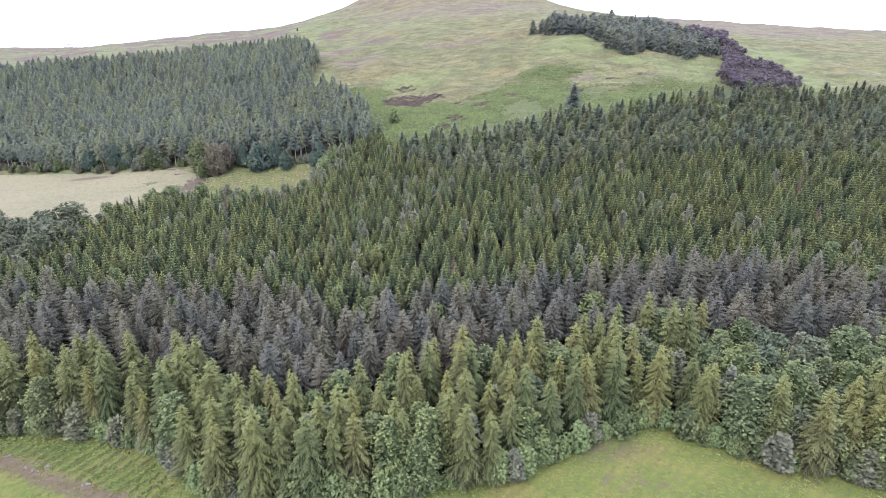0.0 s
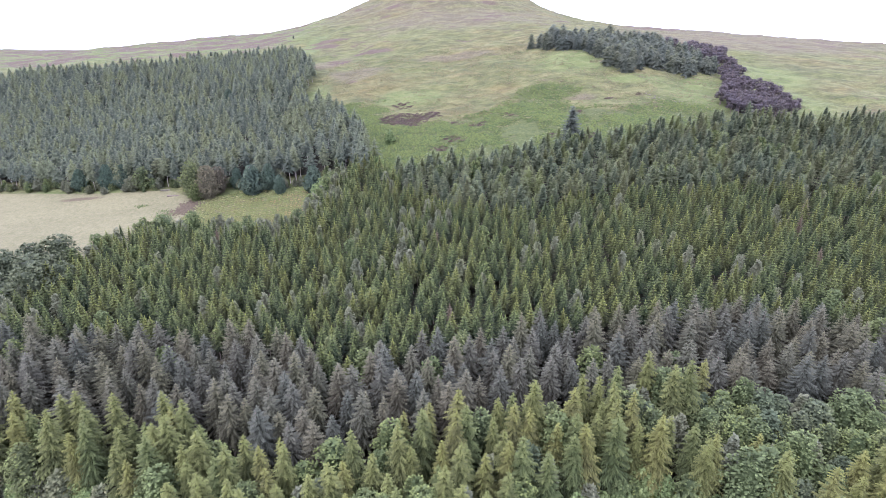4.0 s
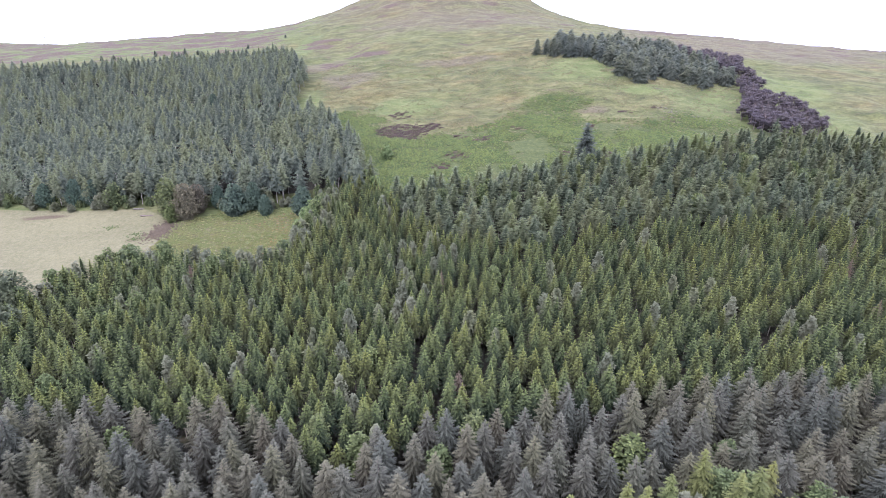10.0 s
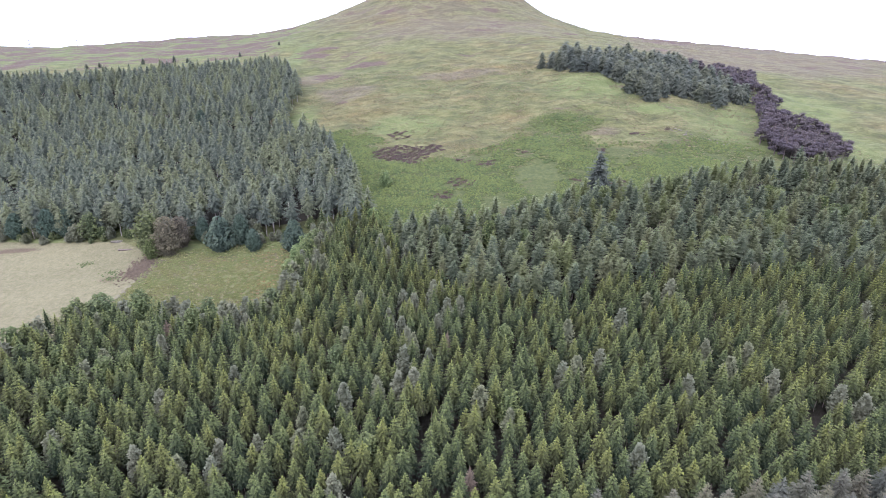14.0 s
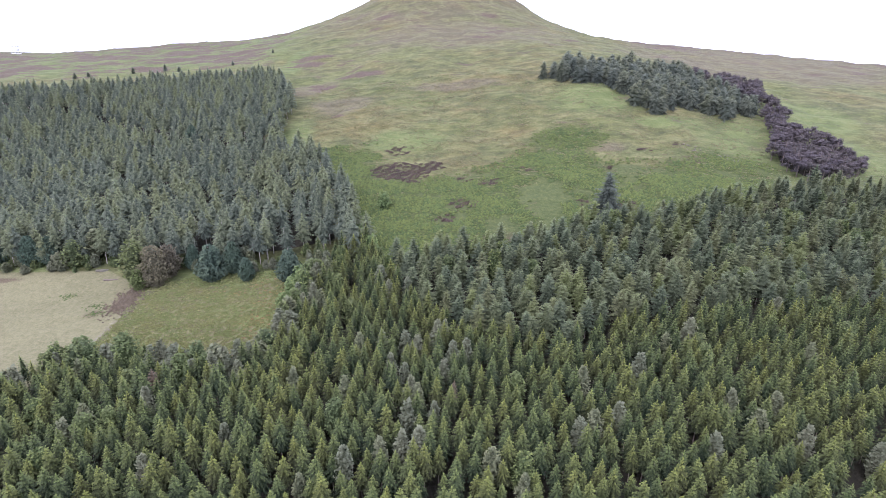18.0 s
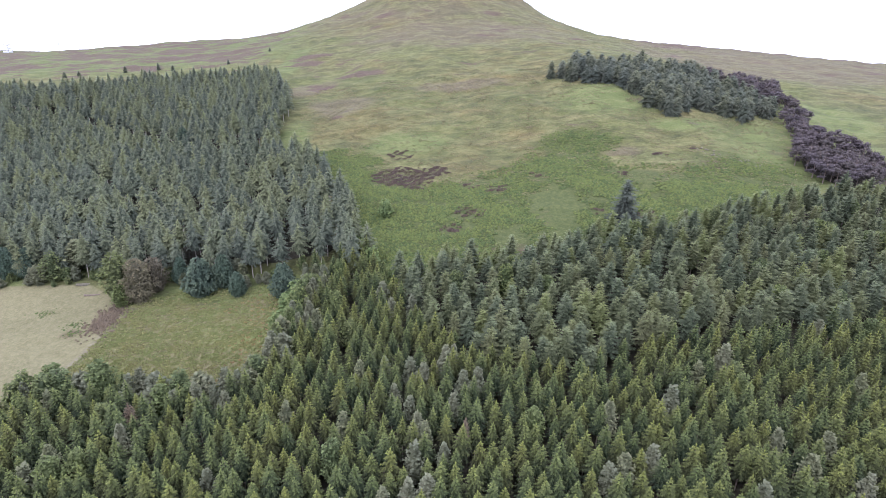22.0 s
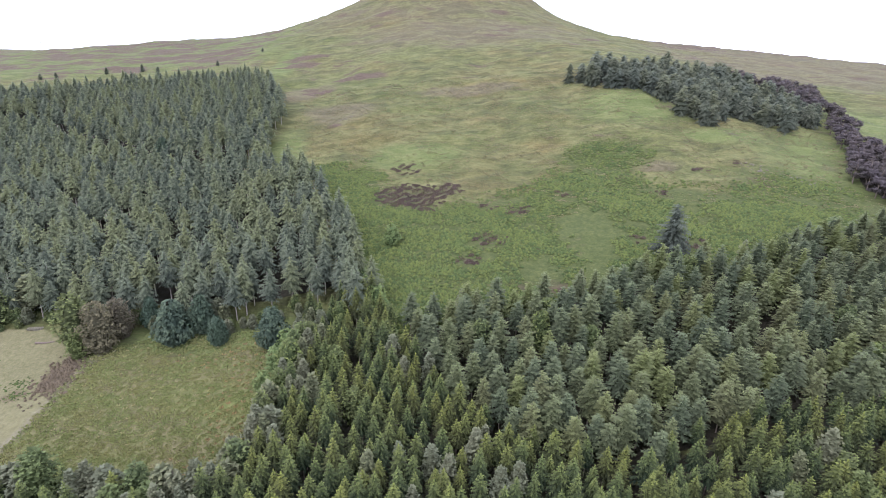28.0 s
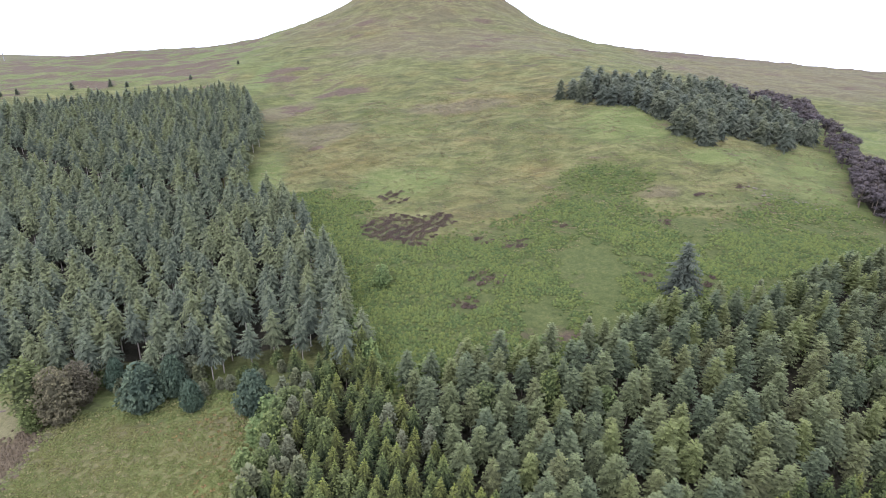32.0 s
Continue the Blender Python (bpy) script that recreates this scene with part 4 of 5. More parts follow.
rusty = Kind("dead_spruce_tree", "dead rust-brown young spruce in the plantation", "spruce", M_RUST, M_BARK, spruce.crowns, spruce.trunks)

rng = np.random.RandomState(7)


# the belt of larches and broad-leaved trees by the meadow
belt = planted_points(LARCH_BELT, 4.2, rng, 0.2, 0.34, 0.8)
belt = belt[(belt[:, 0] > -170) & (belt[:, 0] < 170)]
share = np.clip((belt[:, 0] - 35) / 25, 0, 1) * np.clip((belt[:, 1] - 84) / 6, 0.3, 1) * 0.62 + 0.24
is_broad = rng.uniform(0, 1, len(belt)) < share
belt_broad, belt_larch = belt[is_broad], belt[~is_broad]
stand(larch, belt_larch, "larches in the belt by the meadow", 220, (0, 85), rng, (0.8, 1.1), "larch_belt", "more yellow-green larches in the belt by the meadow")
belt_broad, belt_birch, belt_dark = split(belt_broad, rng, 0.62, 0.2, 0.18)
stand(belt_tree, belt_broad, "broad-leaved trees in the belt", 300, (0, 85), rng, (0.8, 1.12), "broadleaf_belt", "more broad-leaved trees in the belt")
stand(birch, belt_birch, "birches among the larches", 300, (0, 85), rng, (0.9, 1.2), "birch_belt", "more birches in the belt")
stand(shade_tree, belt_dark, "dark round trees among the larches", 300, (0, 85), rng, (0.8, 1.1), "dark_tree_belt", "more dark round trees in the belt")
edge = [(x, y) for (ax, ay), (bx, by) in zip(FRONT_EDGE[1:-2], FRONT_EDGE[2:-1]) for k in np.arange(0, 1, 2.9 / math.hypot(bx - ax, by - ay)) for x, y in [(ax + k * (bx - ax), ay + k * (by - ay) + 1.2)]]
edge = np.array(edge) + rng.uniform(-0.8, 0.8, (len(edge), 2))
edge_bright, edge_birch, edge_dark = split(edge, rng, 0.42, 0.28, 0.3)
stand(bright, edge_bright, "shrubs at the wood's foot", 300, (0, 80), rng, (0.55, 1.1))
stand(willow, edge_birch, "grey bushes at the wood's foot", 300, (0, 80), rng, (0.6, 1.15))
stand(bush, edge_dark, "low bushes at the wood's foot", 300, (0, 80), rng, (0.8, 1.5))

# the belt of dark blue spruces
dark = planted_points(DARK_BELT, 4.8, rng, 0.15, 0.3, 1.0)
dark = dark[(dark[:, 0] > -185) & (dark[:, 0] < 185)]
dark, dark_gap = split(dark, rng, 0.95, 0.05)
stand(sitka, dark, "blue spruces in the dark belt", 260, (0, 112), rng, (0.8, 1.06), "blue_spruce_belt", "more blue-grey spruces in the dark belt")
stand(broad, dark_gap, "broad-leaved trees among the dark spruces", 300, (0, 112), rng, (0.7, 0.95))

# the young spruce plantation
young = planted_points(SPRUCE_WOOD, 3.6, rng, 0.35, 0.28)
young = young[(young[:, 0] > -150) & (young[:, 0] < 180)]
for ride in PLANTATION_RIDES:
    young = young[line_distance(ride, young[:, 0], young[:, 1], False) > 0.8]
grey_share = np.clip(waves(young[:, 0], young[:, 1], 38, 21) * 0.11 + 0.035, 0.006, 0.3) + 0.25 * (line_distance([(-50, 242), (-52, 205), (-60, 192), (-104, 196)], young[:, 0], young[:, 1], False) < 9) + 0.5 * np.maximum(spot(young[:, 0], young[:, 1], -9, 166, 6, 12), spot(young[:, 0], young[:, 1], -46, 222, 7, 14))
hedge = line_distance([(-124, 165), (-113, 187), (-104, 196), (-84, 194), (-69, 191), (-56, 193), (-52, 205), (-49, 238)], young[:, 0], young[:, 1], False) < 5.5
hedge &= rng.uniform(0, 1, len(young)) < 0.8
edge_green, edge_grey, edge_willow = split(young[hedge], rng, 0.45, 0.3, 0.25)
young, grey_share = young[~hedge], grey_share[~hedge]
stand(broad, edge_green, "broad-leaved trees along the field", 300, (-80, 195), rng, (0.72, 0.95))
stand(birch, edge_grey, "grey birches along the field", 300, (-80, 195), rng, (0.9, 1.12))
stand(willow, edge_willow, "grey willows along the field", 300, (-80, 195), rng, (1.15, 1.5))
is_grey = rng.uniform(0, 1, len(young)) < grey_share
stand(birch, young[is_grey], "grey birches in the spruce plantation", 200, (-10, 165), rng, (0.85, 1.1), "plantation_birches", "more grey birches in the plantation")
young, dead, leafy_one = split(young[~is_grey], rng, 0.984, 0.003, 0.013)
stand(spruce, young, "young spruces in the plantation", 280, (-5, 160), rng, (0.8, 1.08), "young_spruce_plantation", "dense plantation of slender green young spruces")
stand(rusty, dead, "dead spruces in the plantation", 300, (0, 160), rng, (0.8, 0.95))
stand(broad, leafy_one, "broad-leaved trees in the plantation", 300, (0, 160), rng, (0.72, 0.85))

# the mixed conifer wood above it
grown = planted_points(MIXED_WOOD, 5.0, rng, 0.5, 0.34)
grown = grown[grown[:, 0] < 240]
grown, grown_dark = split(grown, rng, 0.95, 0.05)
stand(mixed, grown, "conifers in the mixed wood", 260, (15, 212), rng, (0.86, 1.1), "mixed_conifer_wood", "more grey-green conifers of the mixed wood")
stand(broad, grown_dark, "broad-leaved trees in the mixed wood", 300, (15, 212), rng, (0.7, 0.9))

# the tall wood beyond the field
tall_points = planted_points(LEFT_WOOD, 5.4, rng, 0.3, 0.32, 1.0)
tall_points = tall_points[line_distance(LEFT_RIDE, tall_points[:, 0], tall_points[:, 1], False) > 2.6]
tall_points = split(tall_points, rng, 0.95, 0.05)[0]
near_foot = line_distance([(-225, 269), (-159, 257), (-125, 255), (-88, 249), (-45, 250), (-29, 240), (-36, 275)], tall_points[:, 0], tall_points[:, 1], False) < 22
stand(tall_near, tall_points[near_foot & (tall_points[:, 0] > -170)], "tall larches at the foot of the far wood", 300, (-70, 262), rng, (0.86, 1.1))
tall_points = tall_points[~(near_foot & (tall_points[:, 0] > -170))]
stand(tall, tall_points, "tall larches within the far wood", 120, (-70, 262), rng, (0.9, 1.08), "tall_larch_wood", "dense wood of tall grey-green larches on the hillside")

# the high wood and the row of brown pines
high = planted_points(HILL_WOOD, 5.6, rng, 0.1, 0.42, 0.2)
brown_end = high[:, 0] + 0.3 * (high[:, 1] - 390) > 172
stand(scots, high[brown_end], "brown pines at the end of the high wood", 300, (180, 390), rng, (1.0, 1.3))
high = high[~brown_end]
stand(dark_pine, high, "dark pines of the high wood", 160, (105, 365), rng, (0.72, 1.16), "high_pine_wood", "more dark pines of the high wood")
brown = planted_points(ROW_PINES, 4.6, rng, 0.1, 0.32, 0.6)
string = np.array([(186 + 3 * (k % 2) - 0.02 * k * k, 396 - 3.4 * k) for k in range(13)])
brown = np.concatenate([brown, string])
stand(scots, brown, "brown pines beside the high wood", 300, (160, 320), rng, (0.85, 1.1))

# undergrowth at the foot of the far wood
foot = [(-225, 269), (-159, 256), (-143, 254), (-125, 254), (-96, 250), (-62, 247), (-47, 249)]
under = np.array([(ax + k * (bx - ax), ay + k * (by - ay)) for (ax, ay), (bx, by) in zip(foot, foot[1:]) for k in np.arange(0, 1, 2.3 / math.hypot(bx - ax, by - ay))])
under = under + rng.uniform(-1.8, 5.0, under.shape)
under_a, under_b = split(under, rng, 0.55, 0.45)
stand(bush, under_a, "undergrowth at the far wood's foot", 300, (-80, 250), rng, (0.45, 1.1))
stand(willow, under_b, "grey undergrowth at the far wood's foot", 300, (-80, 250), rng, (0.5, 1.15))

# single trees
lone.thing(0, 61, 262, 0.4, 1.15)
copper.thing(0, -103, 242, 1.0, 1.08, label="dark copper-leaved tree where the two fields meet", wide=0.9)
copper.thing(1, -100, 247, 2.0, 0.9, label="copper-leaved tree behind the larger copper tree", wide=0.8)
broad.thing(1, -110.5, 244, 0.3, 1.3, label="tall olive-green tree beside the copper tree", wide=1.1)
broad.thing(2, -108, 239.5, 2.3, 0.62, label="low olive-green tree before the taller olive-green one", wide=1.25)
for k, (x, y, size, wide) in enumerate(((-84, 244.5, 1.28, 1.05), (-77.5, 248, 1.12, 0.85), (-71, 242, 0.84, 0.85), (-55, 238.5, 1.16, 0.95), (-93, 251, 0.95, 0.75), (-150, 259, 1.1, 0.85), (-158, 260, 1.15, 0.85), (-172, 261, 1.0, 0.95), (-132, 357, 1.1, 1.0))):
    holly.thing(k % 3, x, y, k * 1.3, size, "dark round trees round the field's top edge", wide=wide)
broad.thing(0, -139, 256, 1.7, 0.88, label="olive-green round tree at the pasture's top edge", wide=1.3)
birch.thing(1, -133, 261, 0.7, 1.15, label="grey-mauve tree at the pasture's top edge", wide=1.9)
for k, (x, y, size) in enumerate(((-165, 256, 0.62), (-157, 254, 0.55), (-147, 254.5, 0.6), (-180, 262, 0.8), (-195, 265, 0.85), (-122, 256, 0.6))):
    willow.thing(k % 3, x, y, k * 1.7, size, "low bushes at the pasture's top edge", label="low grey-olive bush at the pasture's top edge", wide=1.4)
for k, (x, y, size) in enumerate(((-50, 234, 1.25), (-51, 228, 1.3), (-53, 221, 1.0), (-28, 247, 1.4), (-25, 241, 1.1), (-31, 254, 1.1), (-33, 261, 0.9))):
    bright.thing(k % 3, x, y, k * 1.1, size, "bright shrubs at the plantation's edge", label="bright green shrub at the plantation's corner")
fringe = [(-24, 240), (-12, 241), (-4, 242.5), (6, 243), (16, 244.5), (30, 248), (47, 252), (60, 254.5), (80, 255), (95, 260)]
for k, (x, y) in enumerate(fringe):
    (broad, bright, birch)[k % 3].thing(k % 3, x, y, k * 1.9, (0.6, 1.05, 0.8)[k % 3], "pale trees fringing the conifer wood", label="pale green tree at the conifer wood's top edge", wide=1.15)
bright.thing(0, -25, 280, 0.0, 1.15, label="small pale green bush alone in the bracken")
for k, (x, y, size) in enumerate(((-277, 522, 0.45), (-246, 531, 0.55), (-222, 535, 0.6), (-209, 531, 0.5), (-284, 516, 0.5), (-165, 530, 0.4), (-140, 560, 0.35))):
    dark_pine.thing(k % 4, x, y, k, size * 0.85, "small trees on the heather ridge", label="small dark conifer alone on the heather ridge", wide=1.1)
oaks = planted_points(OAK_GROUP, 8.0, rng, 0.1, 0.25, 1.5)
stand(oak, oaks, "dark oaks below the pasture", 60, (-115, 160), rng, (0.8, 1.1))


# ---- small growth on the open ground ----
def tuft(seed, blades, size, spread, lean):
    """A clump of arching blades or fronds."""
    r = random.Random(seed)
    s = Shape()
    for b in range(blades):
        a = 6.283 * b / blades + r.uniform(-0.4, 0.4)
        c, d, w, h = math.cos(a), math.sin(a), size * r.uniform(0.22, 0.36), size * r.uniform(0.7, 1.1)
        o = spread * r.uniform(0.1, 0.5)
        s.add([(o * c - w * d, o * d + w * c, -0.05), (o * c + w * d, o * d - w * c, -0.05), ((o + lean * 0.5) * c, (o + lean * 0.5) * d, h), ((o + lean) * c, (o + lean) * d, h * 0.62)], [(0, 3, 2), (1, 2, 3)], [0.0, 0.0, 0.7, 1.0])
    return s.done()


def scatter(name, label, category, material, shapes, points, sizes, r):
    """Countless small plants as one object."""
    V, F, T, tone, base = [], [], [], [], 0
    which = r.randint(0, len(shapes), len(points))
    yaw, size = r.uniform(0, 6.283, len(points)), r.uniform(*sizes, len(points))
    z = height(points[:, 0], points[:, 1])
    for i, (pv, pf, pt) in enumerate(shapes):
        pick = np.nonzero(which == i)[0]
        c, d, k = np.cos(yaw[pick])[:, None], np.sin(yaw[pick])[:, None], size[pick][:, None]
        V.append(np.stack([(pv[None, :, 0] * c - pv[None, :, 1] * d) * k + points[pick, 0][:, None], (pv[None, :, 0] * d + pv[None, :, 1] * c) * k + points[pick, 1][:, None], pv[None, :, 2] * k + z[pick][:, None]], -1).reshape(-1, 3))
        F.append((pf[None] + (np.arange(len(pick)) * len(pv))[:, None, None]).reshape(-1, 3) + base)
        T.append(np.tile(pt, len(pick)))
        tone.append(np.repeat(np.clip(0.5 + 0.3 * waves(points[pick, 0], points[pick, 1], 14, 41) + r.uniform(-0.3, 0.3, len(pick)), 0.02, 0.98), len(pv)))
        base += len(pick) * len(pv)
    me = fast_mesh(name, np.concatenate(V), np.concatenate(F), [material], attributes=[("tip", np.concatenate(T)), ("tone", np.concatenate(tone))])
    return tagged(new(name, me), label, category, kind="stuff")


M_BRACKEN = foliage("bracken_fronds", [(0.034, 0.056, 0.02), (0.042, 0.066, 0.022), (0.052, 0.074, 0.024), (0.07, 0.088, 0.028)], (0.136, 0.168, 0.045), 0.62)
M_HEATHER = foliage("heather_twigs", [(0.062, 0.046, 0.038), (0.076, 0.056, 0.046), (0.09, 0.064, 0.054), (0.07, 0.078, 0.04)], (0.165, 0.122, 0.104), 0.5)
M_TUSSOCK = foliage("rough_grass_blades", [(0.129, 0.129, 0.065), (0.152, 0.148, 0.076), (0.175, 0.160, 0.087), (0.205, 0.179, 0.106)], (0.243, 0.220, 0.137), 0.5)
M_MEADOW = foliage("meadow_grass_blades", [(0.165, 0.201, 0.058), (0.184, 0.216, 0.063), (0.213, 0.230, 0.077), (0.248, 0.236, 0.096)], (0.286, 0.303, 0.106), 0.5)
M_ROWS = foliage("coarse_row_tufts", [(0.12, 0.165, 0.05), (0.14, 0.18, 0.055), (0.16, 0.17, 0.06), (0.15, 0.12, 0.07)], (0.22, 0.26, 0.085), 0.5)
M_STRAW = foliage("straw_tufts", [(0.25, 0.235, 0.12), (0.3, 0.27, 0.145), (0.34, 0.295, 0.16), (0.27, 0.265, 0.125)], (0.48, 0.43, 0.26), 0.6, glow=0.3)
M_RUSTY_STRAW = foliage("rusty_straw_tufts", [(0.31, 0.21, 0.12), (0.35, 0.22, 0.12), (0.3, 0.22, 0.115)], (0.5, 0.33, 0.19), 0.6, glow=0.3)
M_FIELD = foliage("field_grass_blades", [(0.16, 0.195, 0.066), (0.18, 0.205, 0.07), (0.2, 0.205, 0.084), (0.21, 0.195, 0.09)], (0.25, 0.27, 0.105), 0.5)
M_DEAD = foliage("dead_bracken_fronds", [(0.085, 0.066, 0.045), (0.105, 0.08, 0.052), (0.075, 0.06, 0.042)], (0.15, 0.12, 0.08), 0.5)

r = np.random.RandomState(11)
all_woods = (LARCH_BELT, DARK_BELT, SPRUCE_WOOD, MIXED_WOOD, LEFT_WOOD, HILL_WOOD, ROW_PINES, OAK_GROUP)


def open_ground(points):
    out = np.ones(len(points), bool)
    for w in all_woods:
        out &= ~inside(w, points[:, 0], points[:, 1])
    return points[out]


def cushion(seed, wide, high):
    """A low bumpy clump of fronds that droop all round."""
    q = random.Random(seed)
    s = Shape()
    pts = [(q.uniform(-0.15, 0.15), q.uniform(-0.15, 0.15), high)]
    for k in range(5):
        a, o = 1.257 * k + q.uniform(-0.3, 0.3), wide * q.uniform(0.75, 1.25)
        pts.append((o * math.cos(a), o * math.sin(a), high * q.uniform(-0.15, 0.35)))
    # crown pale, rim dark: young fronds, with the gaps' shade in the colour
    s.add(pts, [(0, 1 + k, 1 + (k + 1) % 5) for k in range(5)], [1.0] + [q.uniform(0, 0.5) for k in range(5)])
    return s.done()


fern_shapes = [cushion(200 + k, 0.62, 0.62) for k in range(6)]
ferns = np.stack([r.uniform(-65, 165, 110000), r.uniform(234, 345, 110000)], -1)
fern_mask = np.maximum.reduce([zone(BRACKEN, ferns[:, 0], ferns[:, 1], 9), 0.6 * spot(ferns[:, 0], ferns[:, 1], 60, 330, 26, 16), 0.5 * spot(ferns[:, 0], ferns[:, 1], 128, 300, 30, 22)])
bare = np.maximum.reduce([spot(ferns[:, 0], ferns[:, 1], 40, 275, 12, 34), spot(ferns[:, 0], ferns[:, 1], 22, 262, 8, 10), zone(HEATH_PATCH, ferns[:, 0], ferns[:, 1], 2), 0.8 * spot(ferns[:, 0], ferns[:, 1], 80, 290, 12, 14)] + [0.9 * spot(ferns[:, 0], ferns[:, 1], *q) for q in DARK_SPOTS])
edge_strip = np.clip(1 - line_distance([(-28, 245), (-46, 301), (-60, 335), (-78, 345)], ferns[:, 0], ferns[:, 1], False) / 16, 0, 1)
grown_thick = fern_mask * (0.82 + 0.5 * waves(ferns[:, 0], ferns[:, 1] * 1.4, 34, 43) + 0.34 * waves(ferns[:, 0], ferns[:, 1] * 1.5, 11, 42)) + 0.9 * edge_strip - 1.15 * bare
ferns = open_ground(ferns[grown_thick > r.uniform(0.1, 1.0, len(ferns))])[:60000]
scatter("bracken", "dense green bracken covering the lower hillside", "bracken", M_BRACKEN, fern_shapes, ferns, (0.45, 1.2), r)

heath_shapes = [tuft(220 + k, 7, 0.55, 0.8, 0.4) for k in range(3)]
hx = np.stack([r.uniform(-45, 130, 60000), r.uniform(255, 345, 60000)], -1)
spots = np.maximum.reduce([zone(HEATH_PATCH, hx[:, 0], hx[:, 1], 1.5) * 1.1] + [spot(hx[:, 0], hx[:, 1], *q) for q in DARK_SPOTS])
hx = hx[(spots > 0.1) & (spots + 0.65 * waves(hx[:, 0], hx[:, 1], 4.5, 44) + 0.3 * waves(hx[:, 0], hx[:, 1], 3, 47) > r.uniform(0.75, 1.45, len(hx)))][:2200]
scatter("heather_clumps", "dark brown heather clumps on the hillside", "heather", M_HEATHER, heath_shapes, hx, (0.6, 1.3), r)

grass_shapes = [tuft(230 + k, 6, 0.28, 0.45, 0.5) for k in range(3)]
gp = open_ground(np.stack([r.uniform(-80, 200, 26000), r.uniform(290, 440, 26000)], -1))
gp = gp[0.6 * waves(gp[:, 0] * 0.5, gp[:, 1], 13, 45) > r.uniform(-0.5, 0.8, len(gp))][:9000]
scatter("grass_tussocks", "pale rough grass tussocks on the hill", "grass", M_TUSSOCK, grass_shapes, gp, (0.6, 1.4), r)
mp = open_ground(np.stack([r.uniform(-100, 100, 20000), r.uniform(62, 96, 20000)], -1))
mp = mp[0.5 * waves(mp[:, 0], mp[:, 1], 9, 46) > r.uniform(-0.6, 0.7, len(mp))][:5000]
row_strip = [(-95, 82.5), (-83, 82.5), (-72, 78.5), (-60, 74), (-50, 71), (-45, 73), (-56, 82), (-73, 87), (-95, 87)]
lines = planted_points(row_strip, 0.45, r, 0.985, 0.25, 0.3, 5.0)
scatter("meadow_rows", "rows of coarse green and brown tufts beside the meadow", "grass", M_ROWS, grass_shapes, lines, (0.8, 1.7), r)
scatter("meadow_grass", "long green meadow grass before the wood", "grass", M_MEADOW, grass_shapes, mp, (0.3, 0.65), r)

straw_shapes = [tuft(235 + k, 6, 0.3, 0.2, 0.35) for k in range(4)]
rows = planted_points(PLANTED, 1.9, r, 0.62, 0.14, 1.0, 1.15)
rows = rows[r.uniform(0, 1, len(rows)) < 0.85]
rusty_part = np.clip(spot(rows[:, 0], rows[:, 1], -58, 215, 12, 40) + 0.6 * spot(rows[:, 0], rows[:, 1], -70, 236, 26, 8), 0, 1) + 0.2 * waves(rows[:, 0], rows[:, 1], 12, 48) > r.uniform(0.2, 1.0, len(rows))
scatter("straw_tufts", "straw-coloured tufts in planted rows on the young field", "grass", M_STRAW, straw_shapes, rows[~rusty_part], (0.8, 1.5), r)
scatter("rusty_tufts", "rust-tinted tufts in planted rows on the young field", "grass", M_RUSTY_STRAW, straw_shapes, rows[rusty_part], (0.9, 1.6), r)
long_grass = np.stack([r.uniform(-108, -46, 5500), r.uniform(190, 248, 5500)], -1)
long_grass = long_grass[inside(PLANTED, long_grass[:, 0], long_grass[:, 1])]
scatter("field_grass", "long olive grass between the planted rows", "grass", M_FIELD, grass_shapes, open_ground(long_grass), (0.8, 1.5), r)
nettles = np.concatenate([np.stack([r.normal(cx, 1.8, 60), r.normal(cy, 1.0, 60)], -1) for cx, cy in ((-115.7, 225), (-117, 229.5), (-131, 237))])
scatter("nettles", "dark green nettle patches on the pasture", "nettles", M_BRACKEN, fern_shapes, nettles, (0.25, 0.55), r)
dead = np.stack([r.normal(-109, 2.4, 420), r.normal(232.5, 4.5, 420)], -1)
scatter("dead_bracken", "dead brown bracken beside the copper tree", "bracken", M_DEAD, [cushion(250 + k, 0.5, 0.55) for k in range(3)], dead, (0.5, 1.2), r)


# ---- stones on the hill ----
def stone_mesh(seed, size):
    bm = bmesh.new()
    bmesh.ops.create_icosphere(bm, subdivisions=2, radius=1.0)
    for v in bm.verts:
        d = v.co.normalized()
        k = 1 + 0.35 * noise.noise(d * 1.3 + Vector((seed * 7.1, 0, 0))) + 0.14 * noise.noise(d * 3.5 + Vector((0, seed * 3.3, 0)))
        v.co = Vector((d.x * 1.25, d.y * 0.9, d.z * 0.62)) * k * size
    me = bpy.data.meshes.new("stone")
    bm.to_mesh(me)
    bm.free()
    me.materials.append(M_STONE)
    return me


M_STONE, n, l, p = node_material("weathered_grey_stone", 0.9)
geo = n.new("ShaderNodeNewGeometry")
lichen = noise_tex(n, l, 2.4, 6, 0.7, geo.outputs["Position"])
l.new(ramp(n, l, lichen, [(0.3, (0.085, 0.078, 0.058)), (0.5, (0.145, 0.132, 0.1)), (0.7, (0.22, 0.2, 0.155))]), p.inputs["Base Color"])
stone_meshes = [stone_mesh(k, 0.5) for k in range(5)]
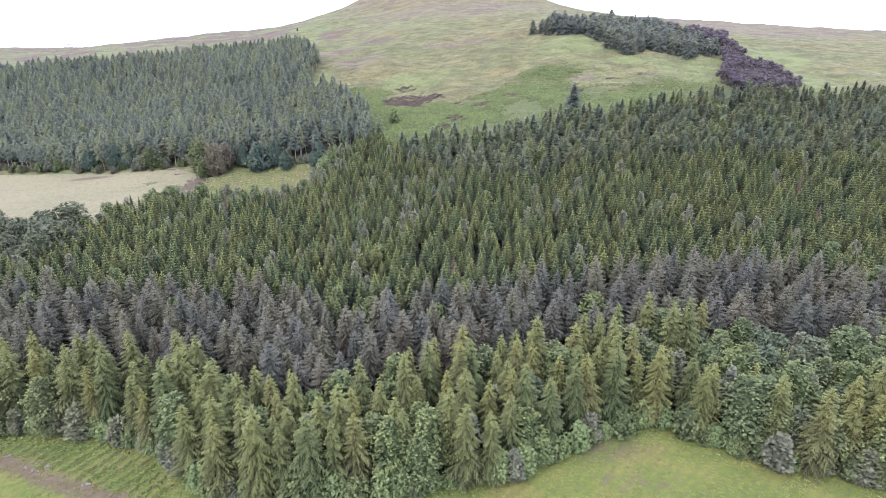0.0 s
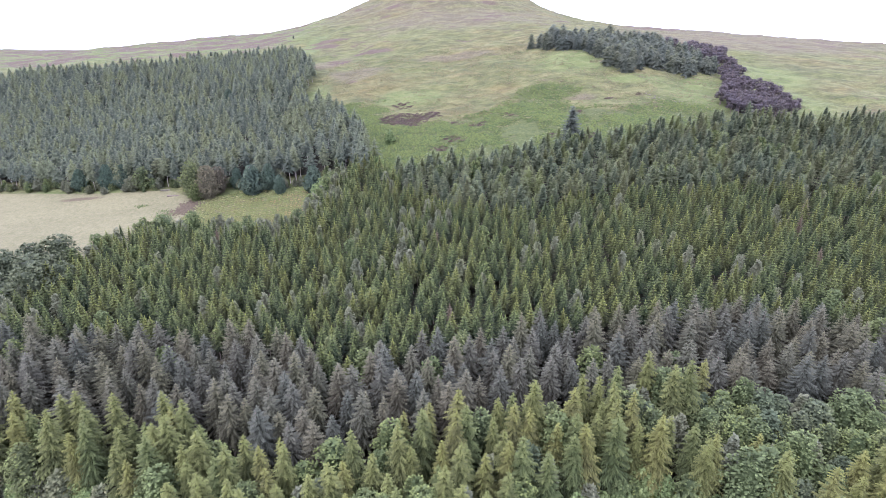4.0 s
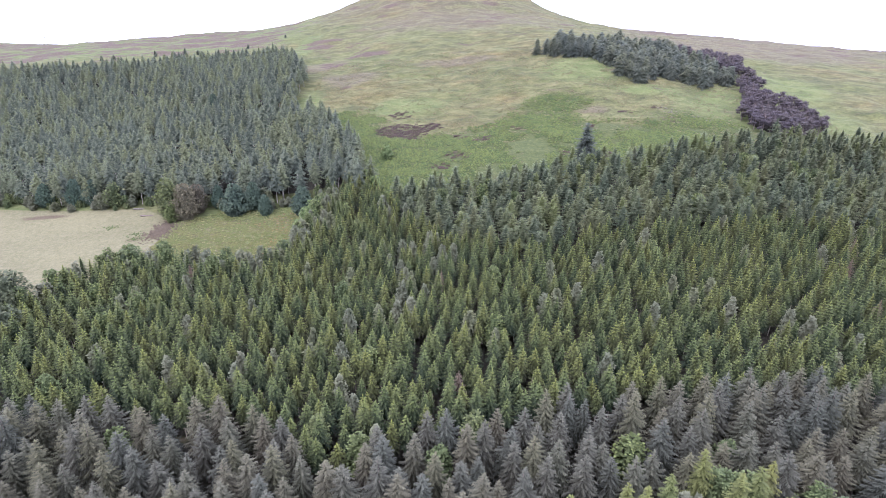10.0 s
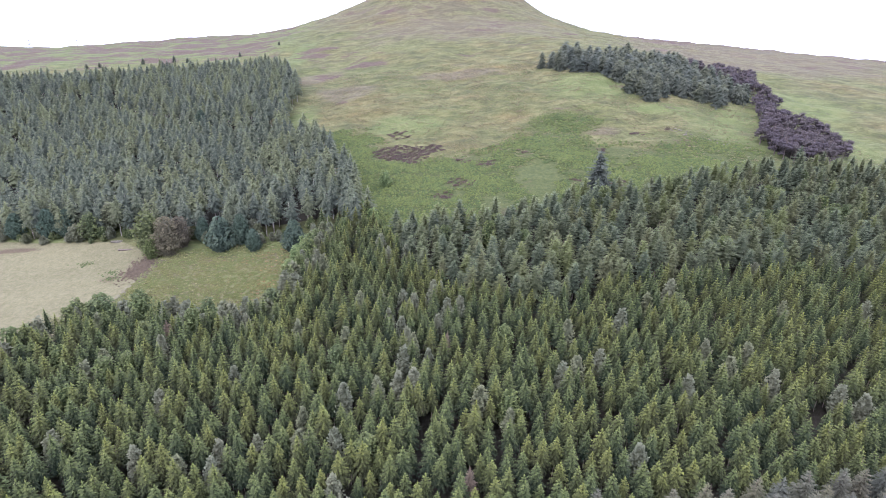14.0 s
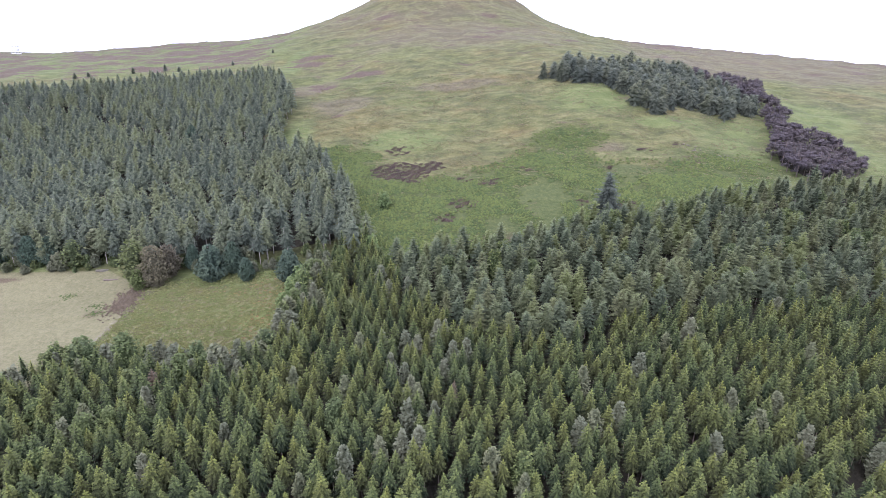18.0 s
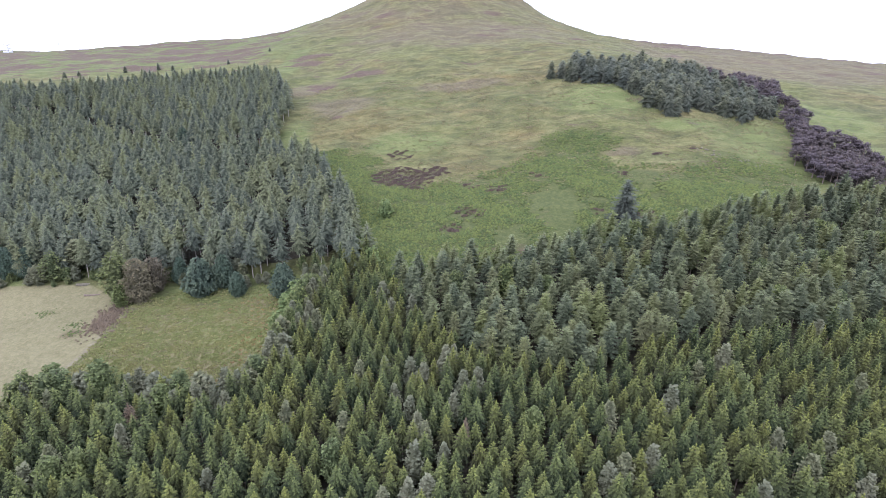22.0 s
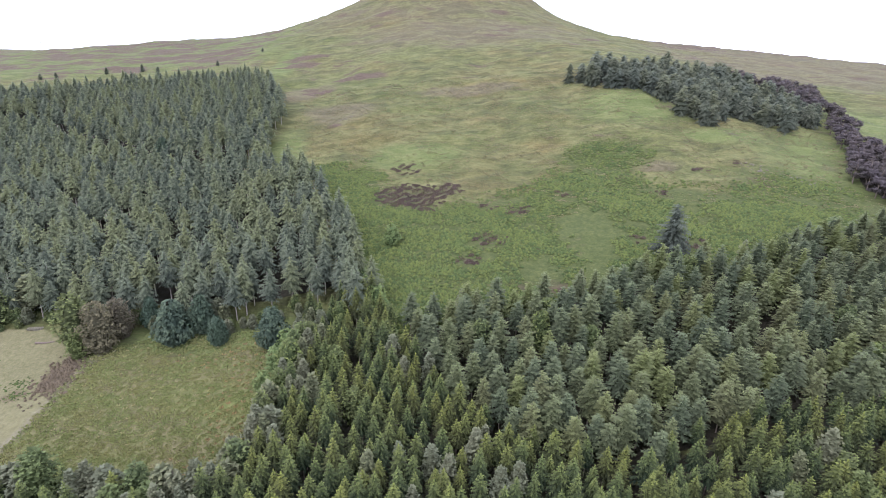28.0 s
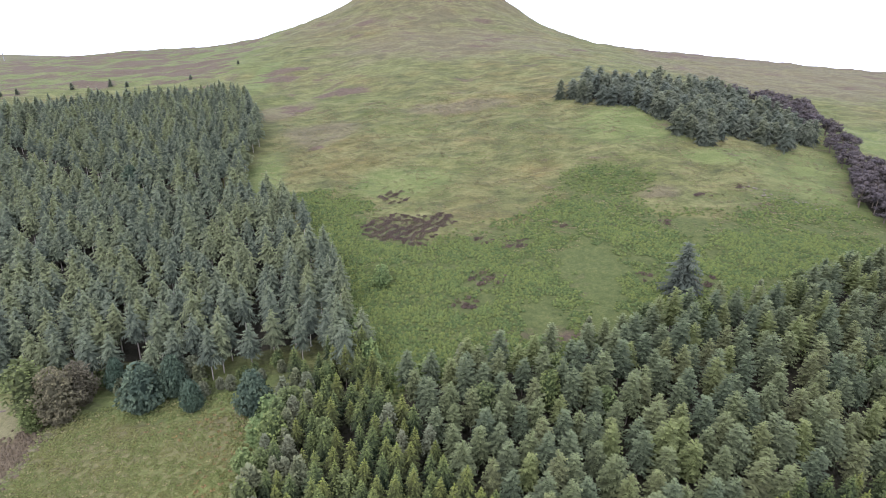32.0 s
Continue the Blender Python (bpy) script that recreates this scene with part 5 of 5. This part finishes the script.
for k, (cx, cy, spread, count) in enumerate(((116, 320, 3.0, 12), (119, 315, 4.0, 7), (129, 309, 5.0, 12), (134, 306, 4.0, 7), (-48, 394, 6, 5), (-82, 81.3, 4, 6), (-75, 79, 3, 4), (-61.5, 74.5, 2, 3))):
    for i in range(count):
        x, y = cx + r.normal(0, spread * 0.5), cy + r.normal(0, spread * 0.4)
        stone = new("stone", stone_meshes[(i + k) % 5])
        size = r.uniform(0.5, 1.3) * (0.7 if cy < 100 else 1.0)
        stone.matrix_basis = Matrix.LocRotScale((x, y, float(height(x, y)) + 0.05 * size), Euler((r.uniform(-0.3, 0.3), r.uniform(-0.3, 0.3), r.uniform(0, 6.28))), (size, size, size))
        tagged(stone, "pale weathered boulder half sunk in the hill grass", "stone", "stones on the hill")



def slab_mesh(seed, size, rough_):
    """A long low block with worn, uneven faces."""
    bm = bmesh.new()
    bmesh.ops.create_cube(bm, size=1.0)
    bmesh.ops.subdivide_edges(bm, edges=bm.edges[:], cuts=3, use_grid_fill=True)
    for v in bm.verts:
        v.co = Vector((v.co.x * size[0], v.co.y * size[1], v.co.z * size[2])) * (1 + 0.12 * noise.noise(v.co * 3 + Vector((seed, 0, 0)))) + noise.noise_vector(v.co * 4 + Vector((0, seed, 0))) * rough_
    me = bpy.data.meshes.new("slab")
    bm.to_mesh(me)
    bm.free()
    me.materials.append(M_STONE)
    return me


slab = new("flat_stone", slab_mesh(3, (4.2, 1.1, 0.5), 0.1))
slab.matrix_basis = Matrix.LocRotScale((-127.4, 252.0, float(height(-127.4, 252.0)) + 0.25), Euler((0, 0, 0.12)), (1, 1, 1))
tagged(slab, "long low pale stone slab at the pasture's top edge", "stone")
log = new("fallen_log", fast_mesh("log", *limb_shape([(0, 0, -2.4), (0.12, 0.05, -1.0), (0.05, -0.1, 0.6), (-0.1, 0, 2.6)], [0.34, 0.3, 0.26, 0.16], 9)[:2], [M_BARK], smooth=True))
log.matrix_basis = Matrix.LocRotScale((-121.2, 246.0, float(height(-121.2, 246.0)) + 0.22), Euler((0, 1.55, 0.1)), (1, 1, 1))
tagged(log, "brown fallen log lying on the pasture", "log")

# ---- a lattice tower and a mast far off on the ridge ----
M_PAINT, n, l, p = node_material("weathered_white_paint", 0.6)
geo = n.new("ShaderNodeNewGeometry")
l.new(ramp(n, l, noise_tex(n, l, 1.2, 4, 0.6, geo.outputs["Position"]), [(0.3, (0.55, 0.56, 0.58)), (0.7, (0.78, 0.79, 0.8))]), p.inputs["Base Color"])
M_STEEL, n, l, p = node_material("grey_galvanised_steel", 0.5)
geo = n.new("ShaderNodeNewGeometry")
l.new(ramp(n, l, noise_tex(n, l, 3.0, 4, 0.6, geo.outputs["Position"]), [(0.3, (0.25, 0.26, 0.28)), (0.7, (0.4, 0.41, 0.43))]), p.inputs["Base Color"])
M_STEEL.node_tree.nodes["Principled BSDF"].inputs["Metallic"].default_value = 0.6


def beam(bm, a, b, r_):
    """A straight bar from a to b."""
    a, b = Vector(a), Vector(b)
    m = Matrix.Translation((a + b) / 2) @ (b - a).to_track_quat("Z", "Y").to_matrix().to_4x4() @ Matrix.Diagonal((r_, r_, (b - a).length, 1))
    bmesh.ops.create_cube(bm, size=1.0, matrix=m)


def part(name, bm, material, parent, label=""):
    me = bpy.data.meshes.new(name)
    bm.to_mesh(me)
    bm.free()
    me.materials.append(material)
    ob = new(name, me)
    ob.parent = parent
    return tagged(ob, label)


def skyline_tower(x, y):
    root = new("lookout_tower")
    for sx in (-1, 1):
        for sy in (-1, 1):
            bm = bmesh.new()
            beam(bm, (3.4 * sx, 3.4 * sy, -0.6), (2.4 * sx, 2.4 * sy, 11), 0.35)
            part("leg", bm, M_STEEL, root)
    for z, w in ((1.2, 3.4), (5.0, 3.1), (9.0, 2.8)):
        bm = bmesh.new()
        bmesh.ops.create_cube(bm, size=1.0, matrix=Matrix.Translation((0, 0, z)) @ Matrix.Diagonal((2 * w, 2 * w, 1.9, 1)))
        bmesh.ops.bevel(bm, geom=bm.edges[:], offset=0.12, segments=1, affect="EDGES")
        part("panel", bm, M_PAINT, root, "pale painted panel")
    for sx in (-1, 1):
        bm = bmesh.new()
        beam(bm, (3.3 * sx, -3.3, 2.2), (2.6 * sx, 2.6, 8.5), 0.18)
        part("brace", bm, M_STEEL, root)
    root.location = (x, y, float(height(x, y)) - 0.4)
    return tagged(root, "small pale tower with stacked panels on the skyline", "tower")


def skyline_mast(x, y):
    root = new("mast")
    bm = bmesh.new()
    beam(bm, (0, 0, -0.5), (0, 0, 9.0), 0.35)
    part("pole", bm, M_STEEL, root)
    for z, w in ((8.2, 1.8), (6.9, 1.3)):
        bm = bmesh.new()
        beam(bm, (-w, 0, z), (w, 0, z), 0.28)
        part("crossbar", bm, M_STEEL, root)
    root.location = (x, y, float(height(x, y)))
    return tagged(root, "thin grey mast standing on the heather ridge", "mast")


skyline_tower(-485, 745)
skyline_mast(-430, 750)
